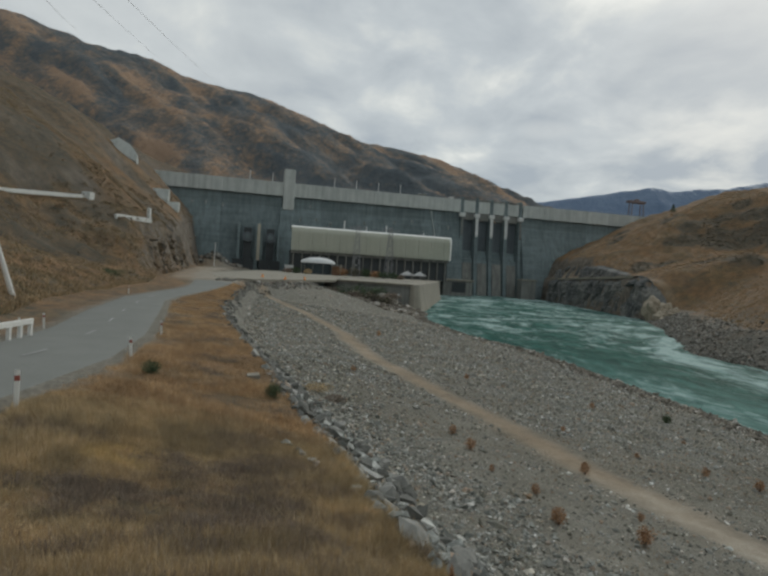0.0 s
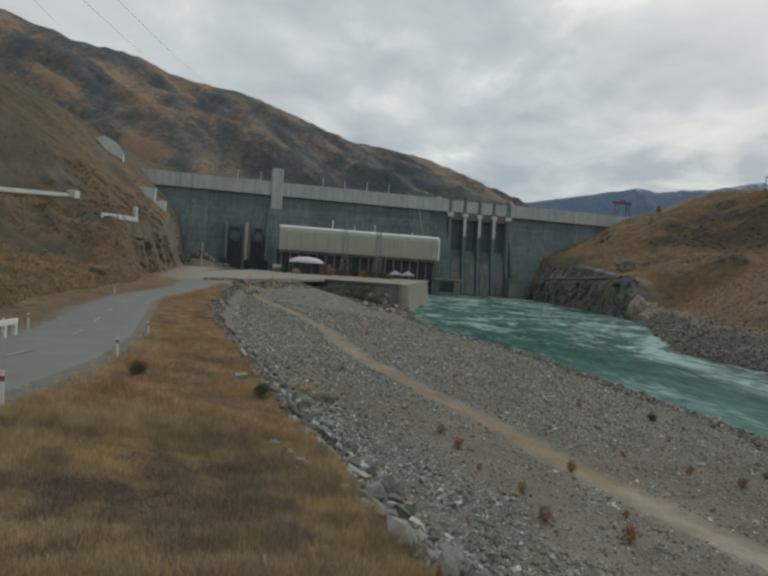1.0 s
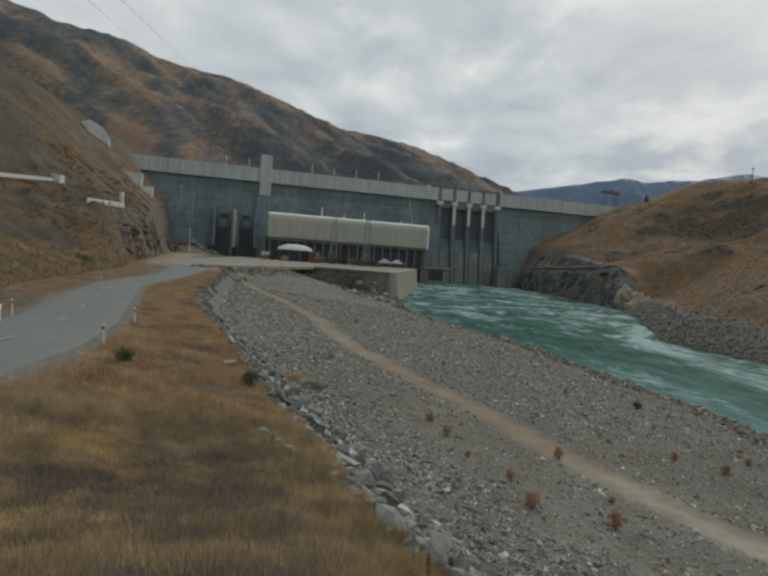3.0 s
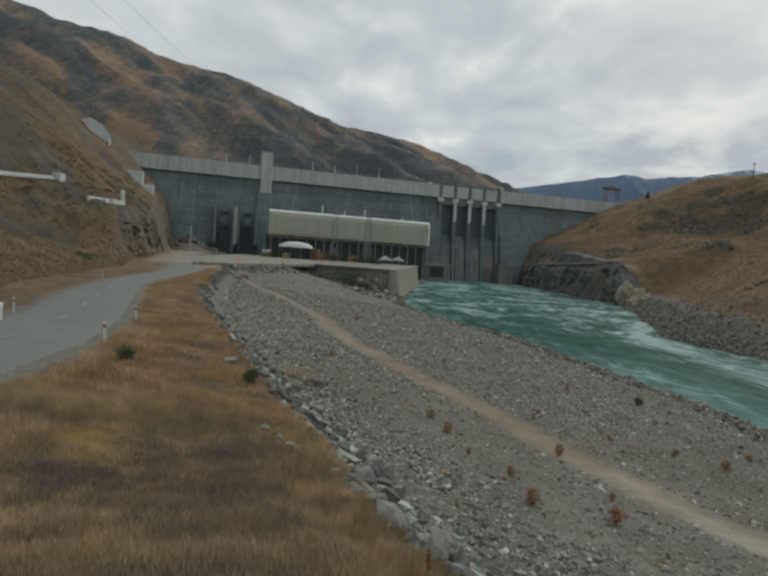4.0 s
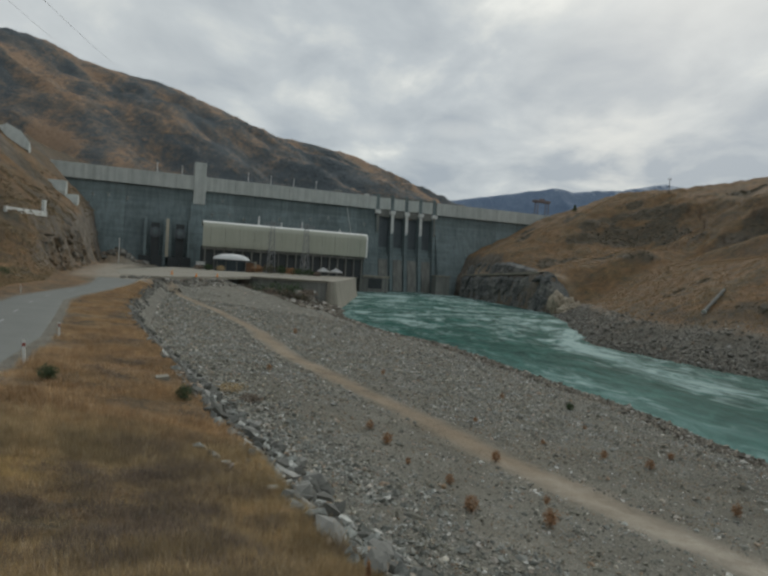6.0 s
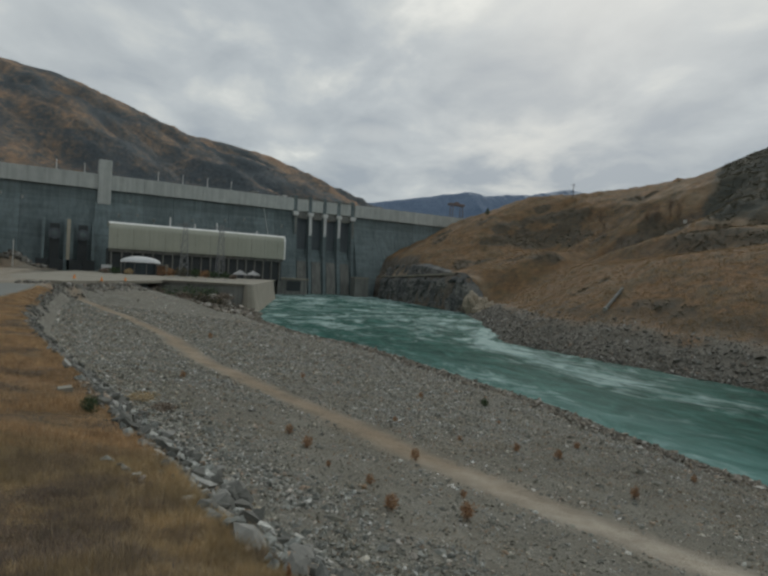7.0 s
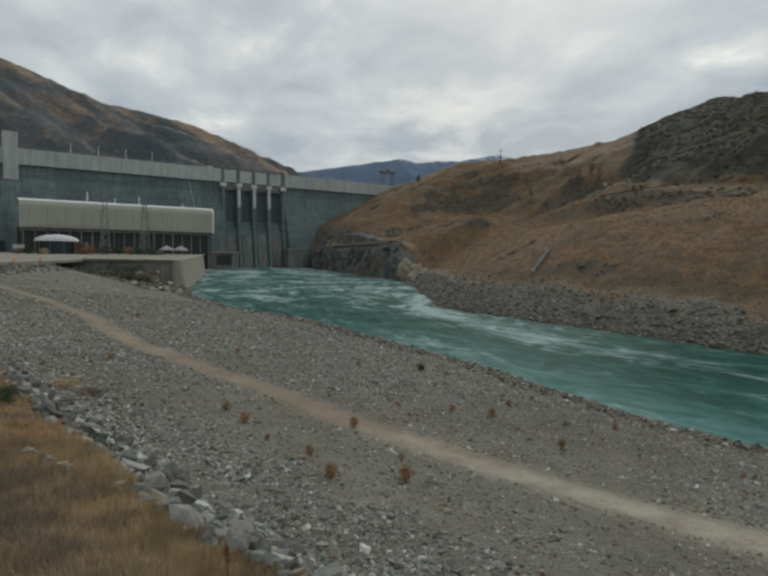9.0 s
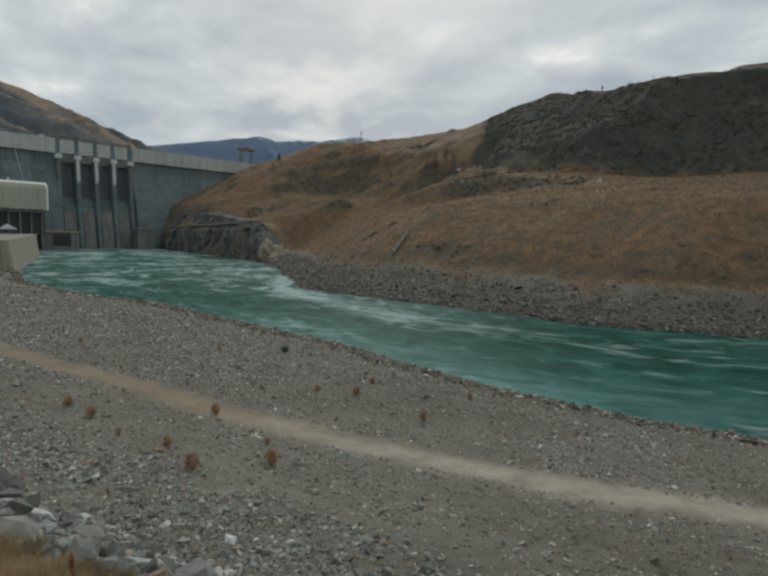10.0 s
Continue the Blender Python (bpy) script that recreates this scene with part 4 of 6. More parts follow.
for k in range(34):
    y = 242 + 3.9 * k
    z = float(wall_top(y)) + 0.30
    ring = [bm.verts.new((float(far_bank(y)) + dx, y, z + dz)) for dx, dz in ((2.7, -0.9), (2.7, 0.0), (6.0, 0.3), (6.0, -0.9))]
    if last:
        for j in range(4):
            bm.faces.new((last[j], last[(j + 1) % 4], ring[(j + 1) % 4], ring[j]))
    last = ring
bmesh.ops.recalc_face_normals(bm, faces=bm.faces)
part("bed", bm, TAN, ledge_road)
sluice = thing("outlet_box", DAM, "concrete outlet box with a dark square opening beside the spillway", "outlet", kind="structure")
part("body", box(-44, -24.5, -30, -4, -2, 9.0, 0.2), GREY_MID, sluice)
part("slab", box(-45, -23.8, -30.6, -4, 9.02, 10.2, 0.15), TAN, sluice)
# near-black plate painted as the shade inside the outlet
part("opening", box(-38.0, -29.0, -30.25, -29.9, 2.2, 8.4), SHADE_DARK, sluice)

# ---- road ----
def strip(name, left, right, y0, y1, step, lift, mat):
    ys = np.arange(y0, y1 + step / 2, step)
    me = bpy.data.meshes.new(name)
    n = 9
    vs, fs = [], []
    for y in ys:
        for k in range(n):
            part_way = min(max((k - 1) / (n - 3), 0), 1)
            x = float(left(y) + (right(y) - left(y)) * part_way) + (-0.35 if k == 0 else 0.35 if k == n - 1 else 0)
            vs.append((x, float(y), float(road_z(y)) + (-0.08 if k in (0, n - 1) else lift - 0.018 * abs(k - 4))))
    for i in range(len(ys) - 1):
        for k in range(n - 1):
            a = i * n + k
            fs.append((a, a + 1, a + n + 1, a + n))
    me.from_pydata(vs, [], fs)
    me.polygons.foreach_set("use_smooth", np.ones(len(me.polygons), bool))
    me.materials.append(mat)
    return new(name, me)


road = tagged(strip("road", lambda y: road_left(y) + 0.5, lambda y: road_right(y) - 1.0, -58, 122, 1.0, 0.09, ASPHALT), "worn grey asphalt road curving to the dam", "road", kind="structure")


# ---- shared shapes for stones, tufts and bushes ----
def island_material(name, stops, rough=0.9, size=0.3, bump=0.3, drift=None):
    """Loose pieces in one mesh, each in its own tone."""
    m, t, b = material(name, rough)
    rnd = t.nodes.new("ShaderNodeNewGeometry").outputs["Random Per Island"]
    col = ramp(t, rnd, stops)
    n = noise_at(t, place_of(t), 1 / size, 4.0, 0.65)
    col = blend(t, 1.0, col, ramp(t, n, [(0.3, 0.70), (0.7, 1.2)]), "MULTIPLY")
    if drift:
        wide = noise_at(t, place_of(t), 0.55, 4.0, 0.6)
        col = blend(t, ramp(t, wide, [(0.40, 0.0), (0.60, 1.0)]), blend(t, 1.0, col, drift, "MULTIPLY"), col)
    t.links.new(col, b.inputs["Base Color"])
    bumped(t, b, n, bump, 0.03)
    return m


def object_material(name, stops, rough=0.95, size=0.16, bump=0.5):
    """Single pieces, each object in its own tone."""
    m, t, b = material(name, rough)
    rnd = t.nodes.new("ShaderNodeObjectInfo").outputs["Random"]
    col = ramp(t, rnd, stops)
    p = place_of(t)
    n, g = noise_at(t, p, 1 / size, 4.0, 0.65), noise_at(t, p, 9 / size, 3.0, 0.7)
    col = blend(t, 1.0, col, ramp(t, calc(t, "ADD", calc(t, "MULTIPLY", n, 0.6), calc(t, "MULTIPLY", g, 0.4)), [(0.36, 0.45), (0.5, 0.85), (0.64, 1.35)]), "MULTIPLY")
    t.links.new(col, b.inputs["Base Color"])
    bumped(t, b, calc(t, "ADD", n, g), bump, 0.03)
    return m


STONE = island_material("river_stone", [(0.0, (0.150, 0.150, 0.132)), (0.3, (0.242, 0.246, 0.220)), (0.6, (0.34, 0.346, 0.318)), (0.78, (0.50, 0.51, 0.475)), (0.86, (0.33, 0.235, 0.16)), (1.0, (0.80, 0.805, 0.77))], drift=(0.83, 0.78, 0.68))
BOULDER = object_material("riprap_rock", [(0.0, (0.10, 0.10, 0.09)), (0.25, (0.22, 0.23, 0.21)), (0.55, (0.36, 0.375, 0.345)), (0.7, (0.36, 0.26, 0.18)), (0.78, (0.40, 0.41, 0.375)), (1.0, (0.60, 0.605, 0.56))])
DARK_STONE = island_material("dark_bank_rock", [(0.0, (0.115, 0.110, 0.095)), (0.5, (0.20, 0.192, 0.168)), (0.8, (0.30, 0.29, 0.26)), (0.88, (0.25, 0.19, 0.14)), (1.0, (0.56, 0.555, 0.52))], size=0.6, drift=(0.80, 0.80, 0.78))
BLADE = island_material("dry_grass", [(0.0, (0.36, 0.28, 0.165)), (0.4, (0.57, 0.42, 0.22)), (0.75, (0.67, 0.50, 0.285)), (1.0, (0.73, 0.615, 0.45))], size=0.5, bump=0.0, drift=(0.68, 0.70, 0.72))
OLIVE = island_material("olive_grass", [(0.0, (0.44, 0.34, 0.16)), (0.6, (0.60, 0.44, 0.21)), (1.0, (0.69, 0.52, 0.29))], size=0.8, bump=0.0)
RUSSET = island_material("russet_grass", [(0.0, (0.37, 0.258, 0.148)), (0.4, (0.60, 0.40, 0.21)), (0.75, (0.70, 0.48, 0.265)), (1.0, (0.75, 0.60, 0.42))], size=0.5, bump=0.0, drift=(0.72, 0.70, 0.68))
HEATH = island_material("brown_heath", [(0.0, (0.16, 0.130, 0.106)), (0.5, (0.25, 0.200, 0.156)), (1.0, (0.355, 0.276, 0.20))], size=0.8, bump=0.0)
DOCK = island_material("rust_seed_heads", [(0.0, (0.24, 0.12, 0.06)), (0.5, (0.36, 0.20, 0.10)), (1.0, (0.48, 0.30, 0.16))], size=0.4, bump=0.0)
CRAG_SCRUB = island_material("crag_scrub", [(0.0, (0.072, 0.078, 0.056)), (0.6, (0.112, 0.104, 0.068)), (1.0, (0.18, 0.134, 0.080))], size=1.5, bump=0.0)
LEAF = island_material("green_leaf", [(0.0, (0.040, 0.066, 0.034)), (0.6, (0.070, 0.112, 0.052)), (1.0, (0.115, 0.155, 0.07))], size=0.4, bump=0.0)
SCRUB = island_material("hill_scrub", [(0.0, (0.15, 0.135, 0.095)), (0.6, (0.22, 0.175, 0.112)), (1.0, (0.31, 0.215, 0.125))], size=1.5, bump=0.0)
TWIG = mottled("bare_twigs", (0.085, 0.070, 0.056), (0.15, 0.125, 0.10), 1.0)

rng = np.random.default_rng(7)


def ico_faces():
    bm = bmesh.new()
    bmesh.ops.create_icosphere(bm, subdivisions=1, radius=1.0)
    bm.verts.ensure_lookup_table()
    v, f = np.array([q.co[:] for q in bm.verts]), np.array([[w.index for w in q.verts] for q in bm.faces])
    bm.free()
    return v, f


ICO_V, ICO_F = ico_faces()


def turned(n, tilt=0.5):
    """n random turns, mostly about the upright."""
    a, b, c = rng.uniform(0, 2 * np.pi, n), rng.normal(0, tilt, n), rng.normal(0, tilt, n)
    ca, sa, cb, sb, cc, sc = np.cos(a), np.sin(a), np.cos(b), np.sin(b), np.cos(c), np.sin(c)
    z, o = np.zeros(n), np.ones(n)
    rz = np.stack([ca, -sa, z, sa, ca, z, z, z, o], -1).reshape(n, 3, 3)
    ry = np.stack([cb, z, sb, z, o, z, -sb, z, cb], -1).reshape(n, 3, 3)
    rx = np.stack([o, z, z, z, cc, -sc, z, sc, cc], -1).reshape(n, 3, 3)
    return rz @ ry @ rx


def mesh_of(name, verts, faces, mat, flat=True):
    me = bpy.data.meshes.new(name)
    n = faces.shape[1]
    me.vertices.add(len(verts))
    me.vertices.foreach_set("co", verts.astype(np.float32).ravel())
    me.loops.add(faces.size)
    me.loops.foreach_set("vertex_index", faces.astype(np.int32).ravel())
    me.polygons.add(len(faces))
    me.polygons.foreach_set("loop_start", np.arange(0, faces.size, n, dtype=np.int32))
    me.update(calc_edges=True)
    me.polygons.foreach_set("use_smooth", np.full(len(faces), not flat))
    me.materials.append(mat)
    return me


OCT_V = np.array([(1, 0, 0), (0, 1, 0), (-1, 0, 0), (0, -1, 0), (0, 0, 1), (0, 0, -1)], float)
OCT_F = np.array([(0, 1, 4), (1, 2, 4), (2, 3, 4), (3, 0, 4), (1, 0, 5), (2, 1, 5), (3, 2, 5), (0, 3, 5)])


def stones(name, x, y, size, mat, sink=0.25, flatness=0.62, small=False):
    """Angular stones lying on the ground, as one mesh."""
    n = len(x)
    base, sides = (OCT_V, OCT_F) if small else (ICO_V, ICO_F)
    shape = base[None] * rng.uniform(0.4 if small else 0.5, 1.5 if small else 1.3, (n, len(base), 1))
    shape = shape * (size[:, None, None] / 2) * np.stack([rng.uniform(0.8, 1.35, n), rng.uniform(0.7, 1.1, n), rng.uniform(0.45, 0.9, n) * flatness / 0.62], -1)[:, None]
    verts = np.einsum("nij,nvj->nvi", turned(n, 0.35), shape)
    verts += np.stack([x, y, height(x, y) + size * (0.5 - sink) * 0.5], -1)[:, None]
    faces = (sides[None] + (np.arange(n) * len(base))[:, None, None]).reshape(-1, 3)
    return new(name, mesh_of(name, verts.reshape(-1, 3), faces, mat))


# ---- riprap along the foot of the grass bench ----
riprap = thing("riprap", Matrix.Identity(4), "band of grey angular boulders below the grass bench", "riprap", kind="structure")
shapes = []
for k in range(14):
    bm = bmesh.new()
    flats = [Vector(rng.normal(0, 1, 3)).normalized() for _ in range(7)]
    for i in range(20):
        q = Vector(rng.normal(0, 1, 3)).normalized()
        for plane in flats:
            over = q.dot(plane) - 0.5
            if over > 0:
                q = q - plane * over
        bm.verts.new(Vector((q.x * 0.58, q.y * 0.46, q.z * 0.36)))
    got = bmesh.ops.convex_hull(bm, input=bm.verts)
    bmesh.ops.delete(bm, geom=[v for v in bm.verts if not v.link_faces], context="VERTS")
    me = bpy.data.meshes.new("boulder")
    for f in bm.faces:
        f.smooth = False
    bm.to_mesh(me)
    bm.free()
    me.materials.append(BOULDER)
    shapes.append(me)
placed, tries = [], 0
while len(placed) < 300 and tries < 6000:
    tries += 1
    y = 7.0 + 21 * rng.random() ** 1.4
    off = rng.beta(1.3, 2.2) * 2.8 - 0.3
    x = float(grass_edge(y)) + off
    s = float(np.clip(rng.lognormal(-0.88, 0.34), 0.22, 0.78)) * (1.0 if off < 2.7 else 0.7)
    if any((x - a) ** 2 + (y - b) ** 2 < (0.36 * (s + c)) ** 2 for a, b, c in placed):
        continue
    placed.append((x, y, s))
    ob = new("boulder", shapes[tries % 14])
    ob.parent = riprap
    ob.matrix_world = Matrix.LocRotScale((x, y, float(height(x, y)) + 0.12 * s), Euler((rng.normal(0, 0.35), rng.normal(0, 0.35), rng.uniform(0, 6.28))), (s, s, s))
n = 1500
yy = rng.uniform(7.5, 140, n) ** 1.0
xx = grass_edge(yy) + rng.beta(1.3, 1.7, n) * np.interp(yy, [8, 30, 60, 140], [3.8, 3.2, 1.9, 1.4]) - 0.2
keep = rng.random(n) < np.interp(yy, [8, 35, 60, 140], [0.85, 0.9, 0.5, 0.35])
fill = stones("rubble", xx[keep], yy[keep], (np.clip(rng.lognormal(-0.85, 0.35, n), 0.22, 0.8) * np.interp(yy, [8, 40, 140], [1.0, 0.8, 0.9]))[keep], island_material("rubble_rock", [(0.0, (0.085, 0.086, 0.075)), (0.5, (0.155, 0.155, 0.138)), (0.9, (0.26, 0.258, 0.235)), (1.0, (0.44, 0.44, 0.41))]))
fill.parent = riprap
tagged(fill, kind="stuff")

n = 9000
yy = 5 + 34 * rng.random(n) ** 1.3
xx = grass_edge(yy) + 2.2 + 6.5 * rng.random(n) ** 1.6
keep = fbm(xx, yy, 3.5, 3, 195) > -0.25
tagged(stones("broken_rock", xx[keep], yy[keep], np.clip(rng.lognormal(-2.2, 0.5, n), 0.06, 0.40)[keep], island_material("split_rock", [(0.0, (0.12, 0.125, 0.11)), (0.4, (0.23, 0.235, 0.21)), (0.75, (0.38, 0.38, 0.34)), (0.85, (0.27, 0.20, 0.14)), (1.0, (0.66, 0.66, 0.62))]), small=True), "small broken grey rock spilling from the riprap", "rocks", kind="stuff")

# ---- gravel of the near bank ----
n = 90000
yy = np.where(rng.random(n) < 0.72, 4 + 56 * rng.random(n) ** 1.25, 60 + 110 * rng.random(n) ** 1.3)
lo, hi = grass_edge(yy) + 2.6, near_bank(yy) + 0.6
xx = lo + (hi - lo) * rng.random(n)
clump = fbm(xx, yy, 7.0, 4, 121) + 0.45 * np.exp(-(((xx - lo) / 6.0) ** 2)) + 0.3 * np.exp(-(((xx - hi) / 2.0) ** 2))
keep = (np.abs(xx - track_x(yy)) > 1.55 + 0.25 * fbm(xx, yy, 3.0, 2, 5)) & (rng.random(n) < np.clip(0.16 + 0.6 * clump, 0, 0.5) + 0.5 * coarse_at(xx, yy))
keep &= ~((yy > 176) & (xx < 12))
xx, yy = xx[keep], yy[keep]
size = np.clip(rng.lognormal(-2.6, 0.55, len(xx)), 0.045, 0.42) * np.interp(yy, [5, 60, 170], [1.0, 1.35, 1.9])
tagged(stones("river_gravel", xx, yy, size, STONE, small=True), "loose grey and tan river stones over the bank", "gravel", kind="stuff")
n = 115000
yy = 4 + 126 * rng.random(n) ** 1.7
lo, hi = grass_edge(yy) + 2.6, near_bank(yy) + 0.3
xx = lo + (hi - lo) * rng.random(n)
keep = (np.abs(xx - track_x(yy)) > 1.35 + 0.5 * rng.random(n)) & (rng.random(n) < 0.26 + 0.7 * coarse_at(xx, yy))
xx, yy = xx[keep], yy[keep]
size = np.clip(rng.lognormal(-2.6, 0.4, len(xx)), 0.035, 0.2) * np.interp(yy, [5, 40, 130], [1.0, 1.8, 3.0])
tagged(stones("pebbles", xx, yy, size, STONE, small=True), "small mixed pebbles scattered over the river bank", "pebbles", kind="stuff")

n = 7000
yy = 2 + 160 * rng.random(n) ** 1.25
xx = near_bank(yy) - 1.6 + rng.normal(0, 0.9, n) + 0.9 * fbm(xx[:1].repeat(n), yy, 6.0, 3, 197)
keep = height(xx, yy) > 0.05
size = np.clip(rng.lognormal(-1.35, 0.5, n), 0.1, 0.8) * np.interp(yy, [5, 60, 160], [0.8, 1.0, 1.5])
SHORE = island_material("shore_rock", [(0.0, (0.09, 0.080, 0.065)), (0.5, (0.19, 0.168, 0.135)), (0.85, (0.30, 0.26, 0.205)), (1.0, (0.52, 0.50, 0.45))])
tagged(stones("shore_rocks", xx[keep], yy[keep], size[keep], SHORE, small=True), "dark brown rocks along the waterline of the gravel bank", "rocks", kind="stuff")

# ---- dark rocks of the far bank and of the wall's foot ----
n = 24000
yy = rng.uniform(-30, 214, n)
xx = far_bank(yy) + rng.beta(1.0, 2.5, n) * np.interp(yy, [-30, 60, 100, 214], [18, 16, 21, 12]) - 2.0
keep = fbm(xx, yy, 9.0, 3, 181) > -0.95 + 0.06 * (xx - far_bank(yy)) + 0.15 * (1 - smooth(40, 95, yy))
xx, yy = xx[keep], yy[keep]
n = len(xx)
tagged(stones("bank_rocks", xx, yy, np.clip(rng.lognormal(-1.15, 0.5, n), 0.15, 1.3), DARK_STONE, small=True), "dark broken rocks lining the far river bank", "rocks", kind="stuff")
n = 900
xx, yy = rng.uniform(-12, 15, n), rng.uniform(160, 181, n)
keep = yy > 162 + 0.5 * np.abs(xx - 6) + 3 * fbm(xx, yy, 4.0, 3, 191)
tagged(stones("wall_foot_rocks", xx[keep], yy[keep], np.clip(rng.lognormal(0.0, 0.45, n), 0.4, 2.4)[keep], SHORE), "dark wet rocks at the foot of the retaining wall", "rocks", kind="stuff")




# ---- broken rock faces ----
def cells(u, v, seed):
    """For each place the value and the place of the nearest of many scattered cell points."""
    iu, iv = np.floor(u), np.floor(v)
    best, val, off_u, off_v = np.full(u.shape, 9.0), 0 * u, 0 * u, 0 * u
    for du in (-1, 0, 1):
        for dv in (-1, 0, 1):
            cu, cv = iu + du, iv + dv
            pu, pv = cu + hashed(cu, cv, seed), cv + hashed(cu, cv, seed + 1)
            d = (u - pu) ** 2 + (v - pv) ** 2
            near = d < best
            best = np.where(near, d, best)
            val, off_u, off_v = np.where(near, hashed(cu, cv, seed + 2), val), np.where(near, u - pu, off_u), np.where(near, v - pv, off_v)
    return val, off_u, off_v


def rock_material(name, stops):
    m, t, b = material(name, 0.92)
    p = place_of(t)
    a, c = noise_at(t, p, 0.12, 5.0, 0.65), noise_at(t, p, 1.4, 5.0, 0.7, stretch=(1.0, 1.0, 0.6))
    f = calc(t, "ADD", calc(t, "MULTIPLY", a, 0.55), calc(t, "MULTIPLY", c, 0.45))
    t.links.new(ramp(t, f, stops), b.inputs["Base Color"])
    bumped(t, b, c, 0.8, 0.25)
    return m


def rock_face(name, foot, y0, y1, side, foot_z, top_z, lean, mat, label, seed, step=0.7, rough=1.0):
    """A steep face of blocks along a line of the plan; side: -1 where the hill lies towards -x."""
    ys = np.arange(y0, y1, step)
    hs = np.linspace(0, 1, 34)
    Y, Hn = np.meshgrid(ys, hs)
    zb, zt = foot_z(Y), top_z(Y)
    rise = (zt - zb) * Hn
    out = 0 * Y
    for size, amp, k in ((6.0, 2.0, 0), (2.4, 1.1, 5), (1.05, 0.5, 11)):
        val, ou, ov = cells(Y / size + 0.25 * rise / size, rise / (size * 1.25), seed + k)
        out = out + amp * (val - 0.5) + amp * 0.45 * (ou * (val - 0.5) * 2 + ov * (0.6 - val))
    ends = smooth(0, 24, Y - y0) * (1 - smooth(-10, 0, Y - y1))
    out = rough * out * ends - 3.5 * (1 - ends) - 3.2 * smooth(0.72, 1.0, Hn) ** 2
    X = foot(Y) + side * (lean * rise - out)
    n, m = Y.shape
    idx = np.arange(n * m).reshape(n, m)
    quads = np.stack([idx[:-1, :-1], idx[:-1, 1:], idx[1:, 1:], idx[1:, :-1]], -1).reshape(-1, 4)
    ob = new(name, mesh_of(name, np.stack([X, Y, zb + rise], -1).reshape(-1, 3), quads, mat))
    return tagged(ob, label, "rock face", kind="structure")


BROWN_ROCK = rock_material("brown_rock", [(0.40, (0.048, 0.044, 0.036)), (0.48, (0.088, 0.075, 0.055)), (0.54, (0.145, 0.105, 0.066)), (0.62, (0.20, 0.145, 0.092))])
GREY_ROCK = rock_material("grey_rock", [(0.40, (0.058, 0.064, 0.065)), (0.48, (0.112, 0.116, 0.112)), (0.55, (0.165, 0.164, 0.150)), (0.63, (0.24, 0.228, 0.20))])
rock_face("rock_face", lambda y: hill_toe(y) - 1.0, 118, 330, -1, lambda y: road_z(y) - 1.0, lambda y: road_z(y) + np.interp(y, [118, 150, 200, 280, 330], [3, 12.5, 16, 23, 27]), 0.40, BROWN_ROCK, "broken brown rock face above the access road", 301, rough=1.5)
rock_face("river_cliff", far_bank, 210, 372, 1, lambda y: 0 * y - 2.0, lambda y: wall_top(y) + 0.4 - 8 * (1 - smooth(210, 232, y)), 0.10, GREY_ROCK, "dark rough rock face above the river", 401)
rock_face("upper_river_cliff", lambda y: far_bank(y) + 6.0, 268, 382, 1, lambda y: wall_top(y) - 1.0, lambda y: wall_top(y) + np.interp(y, [268, 300, 382], [2, 7, 11]), 0.35, GREY_ROCK, "upper rock step above the river ledge", 501)
n = 500
yy = rng.uniform(126, 180, n)
xx = -32.0 + (yy - 141) * 0.3605 + rng.beta(1, 2, n) * 7
tagged(stones("bridge_rubble", xx, yy, np.clip(rng.lognormal(-0.5, 0.4, n), 0.3, 1.5), DARK_STONE), "dark rubble along the access bridge", "rocks", kind="stuff")


# ---- grass and heath ----
def tufts(name, x, y, tall, mat, blades=6, lean=0.45, width=0.02, spread=0.09):
    """Thin blades, each one long triangle that leans out of its tuft."""
    n = len(x) * blades
    bx, by, h = np.repeat(x, blades), np.repeat(y, blades), np.repeat(tall, blades) * rng.uniform(0.5, 1.15, n)
    a, face = rng.uniform(0, 2 * np.pi, n), rng.uniform(0, 2 * np.pi, n)
    r = rng.random(n) ** 0.6 * spread
    px, py = bx + r * np.cos(a), by + r * np.sin(a)
    pz = height(px, py) - 0.03
    out = np.abs(rng.normal(0, lean, n)) * h
    w = width * rng.uniform(0.7, 1.4, n)
    wx, wy = np.cos(face) * w, np.sin(face) * w
    v = np.stack([np.stack([px - wx, py - wy, pz], -1), np.stack([px + wx, py + wy, pz], -1), np.stack([px + np.cos(a) * out, py + np.sin(a) * out, pz + h], -1)], 1)
    return new(name, mesh_of(name, v.reshape(-1, 3), np.arange(n * 3).reshape(-1, 3), mat))


def on_bench(x, y):
    return (x < grass_edge(y) + 0.25) & (x > road_right(y) - 0.15 + 0.5 * fbm(x, y, 1.5, 2, 139))


def sward(n, y0, y1, power):
    y = y0 + (y1 - y0) * rng.random(n) ** power
    x = road_right(y) + (grass_edge(y) + 0.3 - road_right(y)) * rng.random(n)
    lush = np.clip(1.0 + 1.5 * fbm(x, y, 2.5, 4, 133), 0.4, 1.7)
    ok = on_bench(x, y)
    return x[ok], y[ok], lush[ok], heath_at(x[ok], y[ok])


x, y, lush, heath = sward(80000, 1.6, 17, 0.8)
dry = rng.random(len(x)) > 0.86 * heath
gold = np.hypot(x + 5.3, (y - 12.2) * 1.4) + 0.9 * fbm(x, y, 1.2, 3, 137) < 1.0
tall = rng.uniform(0.07, 0.24, len(x)) * lush
sel = dry & ~gold
